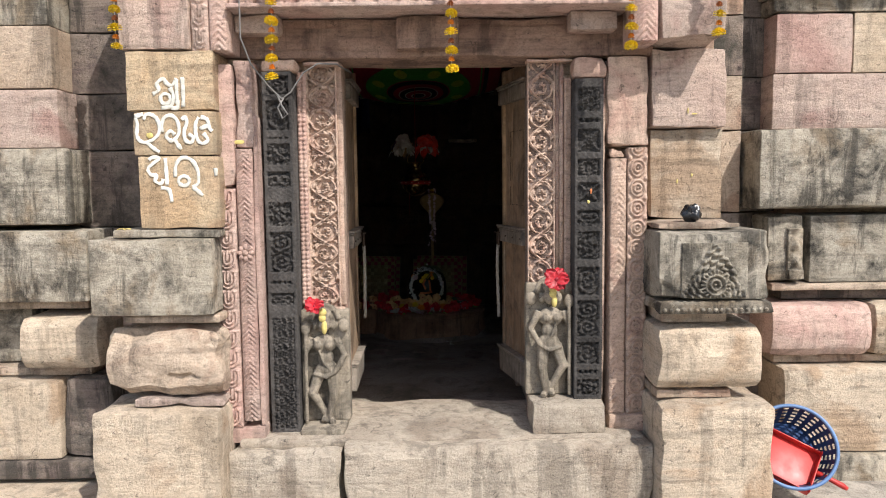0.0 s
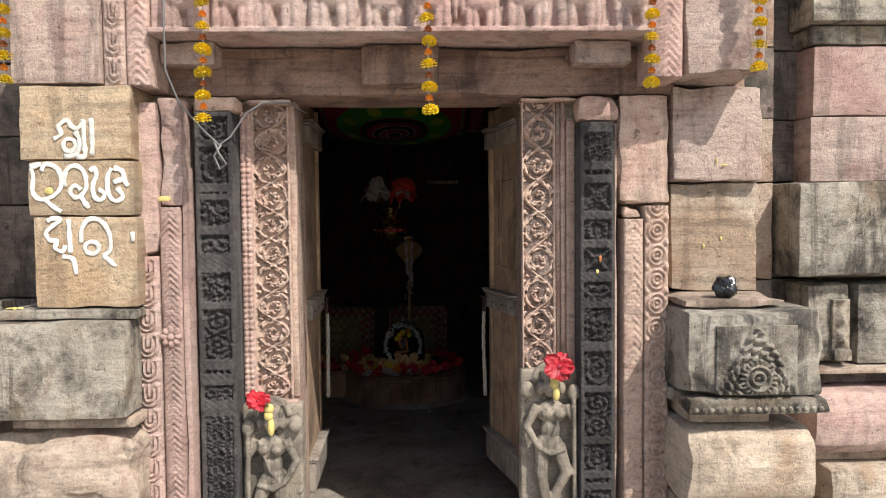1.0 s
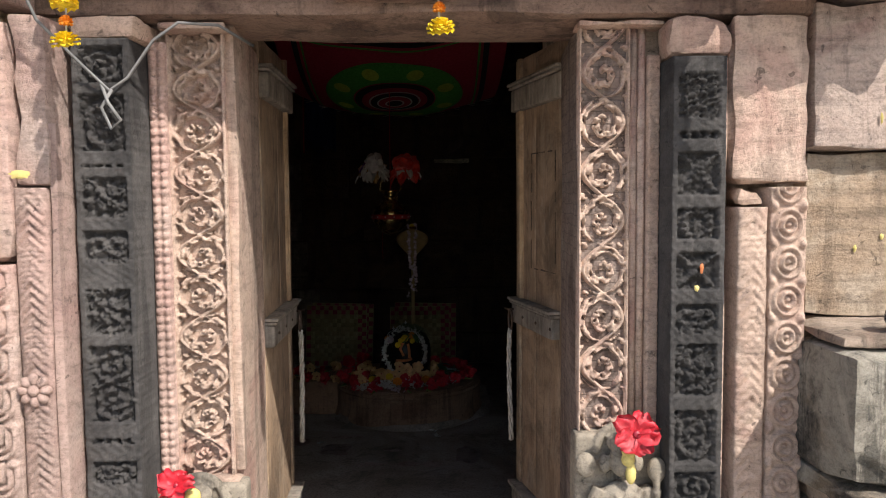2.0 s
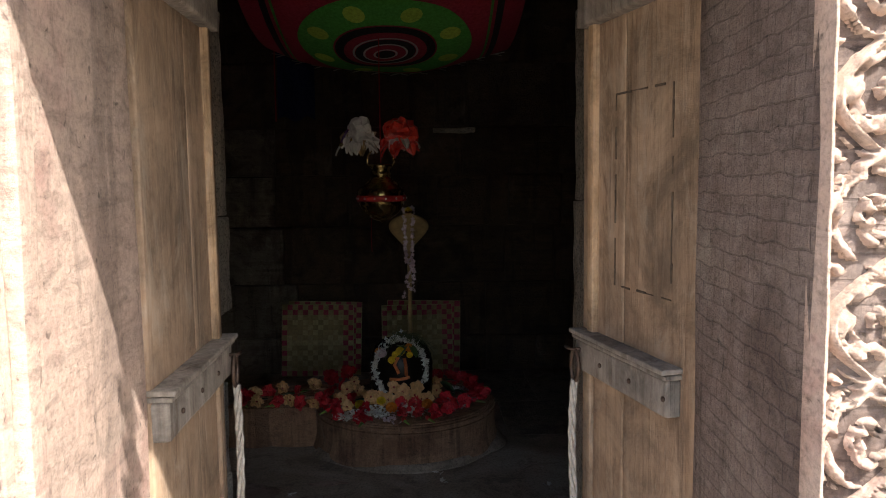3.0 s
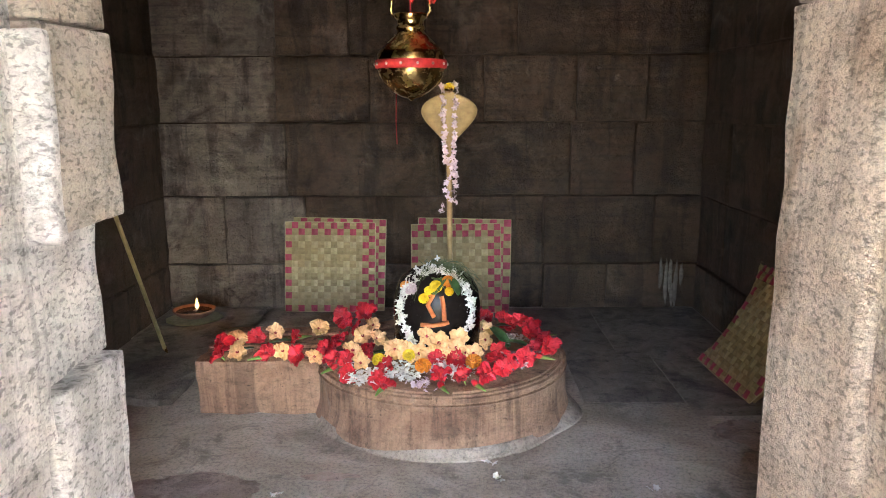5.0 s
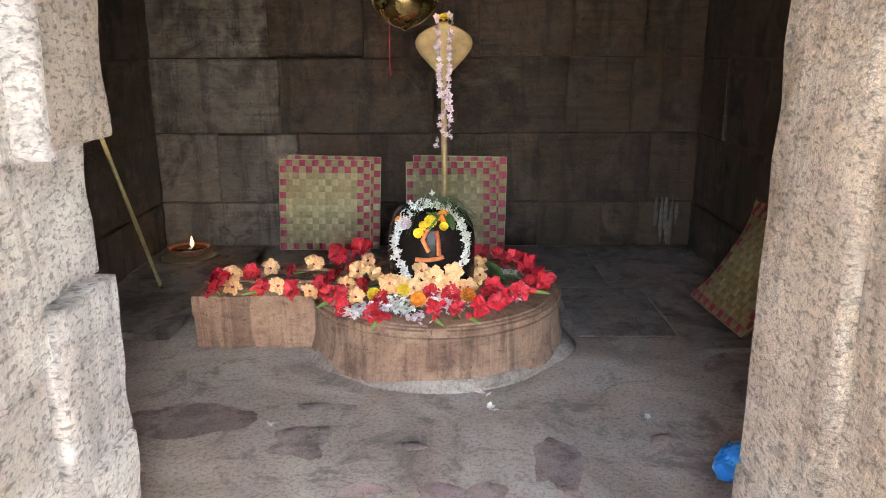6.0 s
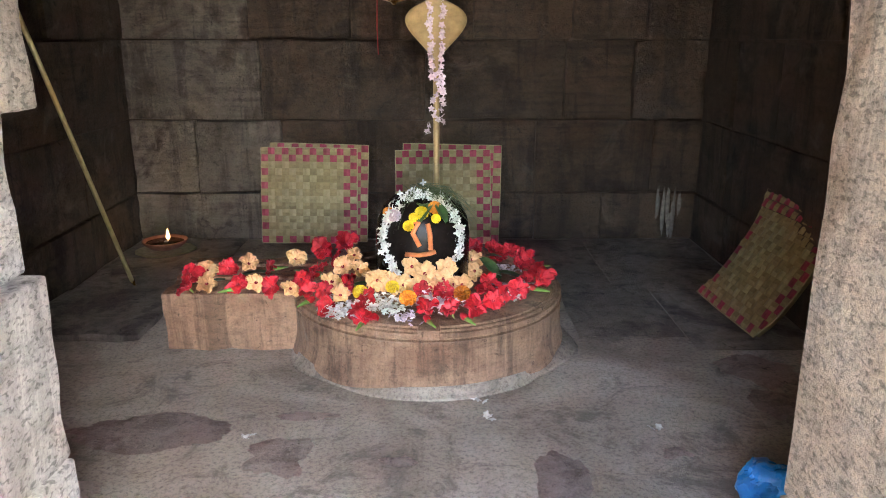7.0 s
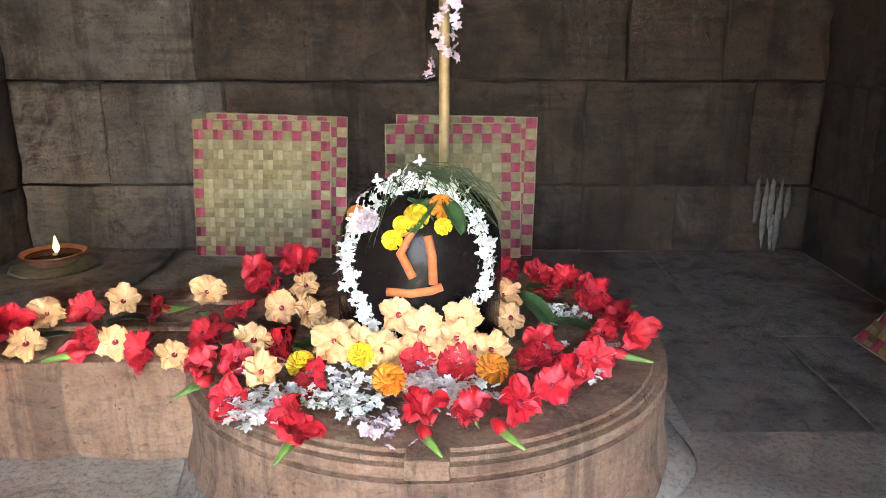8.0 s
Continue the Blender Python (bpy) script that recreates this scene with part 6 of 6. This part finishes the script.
# ---- marigold strings over the door ----
for x, zb, sw in ((-1.455, 2.02, 0.0), (-0.79, 1.885, 0.004), (-0.02, 1.91, -0.004), (0.75, 2.0, 0.003), (1.125, 2.05, 0.0)):
    root = thing("marigold_string", "string of yellow marigolds hanging over the carved doorway", "garland", "door garlands", at=(x, 3.33, zb))
    part("thread", tube_bm([(0, 0, 0), (sw, 0, 0.3), (sw * 2, 0.02, 0.72)], 0.0022, 5), M["rope"], root)
    rr = random.Random(int(x * 100))
    for k in range(10):
        ob = new("marigold_head", mar_mesh["yellow"])
        ob.parent = root
        ob.matrix_basis = Matrix.Translation((rr.uniform(-0.004, 0.004) + sw * k * 0.2, 0, 0.012 + k * 0.078)) @ Euler((rr.uniform(-0.3, 0.3), rr.uniform(-0.3, 0.3), rr.uniform(0, 6))).to_matrix().to_4x4() @ Matrix.Scale(rr.uniform(0.75, 0.95), 4)
        ob = new("withered_head", mar_mesh["rust" if k % 2 else "orange"])
        ob.parent = root
        ob.matrix_basis = Matrix.Translation((sw * k * 0.2, 0, 0.052 + k * 0.078)) @ Matrix.Rotation(k, 4, "Z") @ Matrix.Diagonal((0.42, 0.42, 0.6, 1))

# ---- electric cable looped over the lintel ----
cable = thing("electric_cable", "thin grey electric cable looped over the lintel and pilaster", "cable")
part("wire", tube_bm([(-0.93, 3.40, 2.6), (-0.94, 3.40, 2.25), (-0.945, 3.42, 2.08), (-0.91, 3.45, 1.97), (-0.86, 3.55, 1.89), (-0.80, 3.56, 1.83), (-0.76, 3.57, 1.86), (-0.70, 3.58, 1.95), (-0.63, 3.55, 1.985), (-0.55, 3.60, 1.99), (-0.50, 3.75, 1.97)], 0.0038, 8), M["cable"], cable)
part("knot", tube_bm([(-0.82, 3.56, 1.85), (-0.80, 3.55, 1.80), (-0.775, 3.56, 1.76), (-0.80, 3.565, 1.74), (-0.82, 3.56, 1.79), (-0.79, 3.55, 1.83)], 0.004, 8), M["cable"], cable)


# ---- blue basket with red dustpan ----
basket = thing("laundry_basket", "blue slotted plastic basket lying tilted on the paving", "basket")
def basket_point(a, u):
    rad = 0.155 + 0.055 * u
    return Vector((rad * math.cos(a), rad * math.sin(a), 0.20 * u))
bm = bmesh.new()
NA, NU = 48, 11
grid = [[bm.verts.new(basket_point(2 * math.pi * k / NA, j / NU)) for k in range(NA)] for j in range(NU + 1)]
for j in range(NU):
    for k in range(NA):
        if j % 2 == 1 and j < NU - 1 and k % 2 == 0:
            continue
        bm.faces.new((grid[j][k], grid[j][(k + 1) % NA], grid[j + 1][(k + 1) % NA], grid[j + 1][k]))
bmesh.ops.solidify(bm, geom=bm.faces[:], thickness=0.003)
part("slotted_side", bm, M["blue"], basket, "", False)
part("bottom", lathe_bm([(0.0, 0.0), (0.157, 0.0), (0.157, 0.006), (0.0, 0.006)], 40), M["blue"], basket)
part("rim", tube_bm([(0.213 * math.cos(2 * math.pi * k / 48), 0.213 * math.sin(2 * math.pi * k / 48), 0.20) for k in range(49)], 0.010, 8, None, None, False), M["blue_rim"], basket, "faded lighter blue rim")
basket.matrix_basis = Matrix.Translation((1.60, 3.64, 0.10)) @ Matrix.Rotation(radians(-10), 4, "Z") @ Matrix.Rotation(radians(62), 4, "X") @ Matrix.Scale(0.9, 4)
pan = thing("dustpan", "dusty red plastic dustpan lying in the blue basket", "dustpan")
part("tray", slab_bm([(-0.11, 0.11, -0.12, 0.12, 0, 0.004)], 0.0015), M["red_plastic"], pan)
part("side_wall", slab_bm([(-0.114, -0.108, -0.12, 0.12, 0, 0.04)], 0.0015), M["red_plastic"], pan)
part("side_wall", slab_bm([(0.108, 0.114, -0.12, 0.12, 0, 0.04)], 0.0015), M["red_plastic"], pan)
part("back_wall", slab_bm([(-0.114, 0.114, 0.118, 0.124, 0, 0.05)], 0.0015), M["red_plastic"], pan)
part("handle", tube_bm([(0, 0.12, 0.03), (0, 0.17, 0.04), (0, 0.25, 0.035), (0, 0.27, 0.03)], 0.014, 10, [1.1, 0.8, 1.0, 0.7]), M["red_plastic"], pan)
pan.matrix_basis = Matrix.Translation((1.57, 3.545, 0.085)) @ Matrix.Rotation(radians(48), 4, "X") @ Matrix.Rotation(radians(-122), 4, "Z")

# ---- painted letters on the ochre blocks ----
letters = thing("painted_lettering", "white hand-painted lettering in a rounded script on ochre stone", "lettering")


def arc(cx, cz, rx, rz, a0, a1, n=14):
    return [(cx + rx * math.cos(radians(a0 + (a1 - a0) * k / n)), cz + rz * math.sin(radians(a0 + (a1 - a0) * k / n))) for k in range(n + 1)]


def painted(name, strokes, x0, z0, s=0.00254):
    """Brush strokes laid as thin flat ridges of paint; each stroke in its own small units."""
    bm = bmesh.new()
    for st in strokes:
        pts = [Vector((x0 + x * s, 3.4165, z0 + z * s)) for x, z in st]
        fine = []
        for k in range(len(pts) - 1):  # round the strokes between their turning points
            p0, p1, p2, p3 = pts[max(k - 1, 0)], pts[k], pts[k + 1], pts[min(k + 2, len(pts) - 1)]
            for f in (0, 0.25, 0.5, 0.75):
                fine.append(0.5 * (2 * p1 + (p2 - p0) * f + (2 * p0 - 5 * p1 + 4 * p2 - p3) * f * f + (3 * p1 - p0 - 3 * p2 + p3) * f ** 3))
        fine.append(pts[-1])
        tube_bm(fine, 0.0105, 8, [0.8 + 0.35 * noise.noise(q * 70) for q in fine], bm)
    for v in bm.verts:
        v.co.y = 3.4165 + (v.co.y - 3.4165) * 0.16
        v.co += Vector((1, 0, 1)) * noise.noise(v.co * 110) * 0.0022
    part(name, bm, M["chalk"], letters)


def word(name, strokes):
    """Strokes in millimetres, right and down from the corner of the lettered face."""
    painted(name, [[(x - 95, 558 - y) for x, y in st] for st in strokes], -1.43, 1.77, 0.001)


word("letter", [[(185, 487), (213, 470), (205, 442), (235, 420), (246, 440), (272, 450), (292, 420)], arc(240, 508, 21, 22, 0, 360), [(262, 460), (276, 495), (264, 540), (220, 548)], [(292, 425), (291, 490), (293, 546), (264, 548)], [(318, 415), (320, 480), (318, 545)]])
word("letter", [[(100, 585), (140, 574)], [(105, 590), (111, 620), (107, 668), (130, 697), (172, 690), (205, 658), (206, 610), (182, 580), (152, 576), (140, 600)], [(150, 697), (175, 722), (205, 742)]])
word("letter", [[(220, 655), (224, 602), (255, 580), (286, 600), (296, 648), (280, 682), (254, 692), (238, 670), (256, 650), (276, 666)], [(275, 690), (288, 712), (303, 730)]])
word("letter", [[(308, 600), (322, 590), (331, 612), (318, 650), (321, 690), (345, 702), (357, 680), (336, 664)], [(385, 590), (369, 622), (372, 682), (396, 706), (422, 690), (402, 660)], [(392, 590), (420, 600), (430, 638), (442, 652)], [(388, 640), (430, 626)]])
word("letter", [[(155, 776), (172, 765), (202, 770), (176, 790), (150, 815), (160, 840), (186, 846), (180, 870), (205, 882), (216, 860)], [(228, 768), (231, 830), (232, 890)], [(203, 900), (240, 910), (251, 965)]])
word("letter", [[(270, 852), (275, 802), (300, 770), (340, 775), (370, 820), (371, 880), (345, 898)], arc(308, 870, 24, 21, 0, 360), [(345, 898), (366, 915), (392, 936)]])
word("paint_drip", [[(450, 815), (451, 850)]])


# ---- smears of paste and stray petals on the stones ----
def smear(x, y, z, w, h, material, label, seed):
    """A thin uneven dab lying on an upright face."""
    bm = bmesh.new()
    mid = bm.verts.new((0, -0.004, 0))
    ring = [bm.verts.new((w * math.cos(a) * (1 + 0.5 * noise.noise(Vector((math.cos(a) * 2, math.sin(a) * 2, seed)))), 0.002, h * math.sin(a) * (1 + 0.5 * noise.noise(Vector((math.cos(a) * 2, math.sin(a) * 2, seed + 4)))))) for a in [2 * math.pi * k / 22 for k in range(22)]]
    for k in range(22):
        bm.faces.new((mid, ring[k], ring[(k + 1) % 22]))
    ob = part("paste_smear", bm, M[material])
    ob.location = (x, y, z)
    tagged(ob, label, "smear", "paste smears")


smear(-0.985, 3.494, 1.63, 0.024, 0.010, "turmeric", "dab of yellow turmeric paste on the carved stone", 1)
smear(0.632, 3.584, 1.39, 0.005, 0.013, "paste", "streak of orange paste on the black pilaster", 2)
smear(0.62, 3.584, 1.34, 0.006, 0.008, "turmeric", "tiny dab of turmeric on the black pilaster", 3)
smear(1.09, 3.612, 1.76, 0.004, 0.014, "turmeric", "dab of yellow paste on the pink block", 4)
smear(1.12, 3.612, 1.745, 0.014, 0.004, "turmeric", "dab of yellow paste on the pink block", 5)
smear(1.06, 3.664, 1.43, 0.005, 0.010, "turmeric", "dab of yellow paste on the cream block", 6)
smear(1.13, 3.664, 1.46, 0.005, 0.008, "turmeric", "dab of yellow paste on the cream block", 7)
smear(-1.36, 3.412, 1.66, 0.016, 0.012, "turmeric", "faded yellow smear on the lettered block", 8)
for x, y, z in ((-1.50, 3.43, 1.243),):
    bm = bmesh.new()
    for k in range(4):
        petal_bm(bm, 0.03, 0.02, 0.2, 0.2, k * 1.7, k, 3, 3)
    ob = part("fallen_petals", bm, M["turmeric"])
    ob.location = (x, y, z)
    tagged(ob, "few yellow petals dropped on the stone ledge", "petals", "dropped petals", "stuff")

# dried lime drips low on the back wall
M["lime_drip"] = plain("dried_lime_drip", (0.15, 0.135, 0.115), 0.95, 0, 0.5, 40, 0.002)
for k, (x, z, h) in enumerate(((1.155, 0.22, 0.10), (1.19, 0.17, 0.14), (1.215, 0.21, 0.11), (1.25, 0.15, 0.15), (1.285, 0.22, 0.07), (1.23, 0.09, 0.08))):
    smear(x, 8.856, z, 0.013, h, "lime_drip", "dried streak of pale lime on the sooty wall", k + 20)
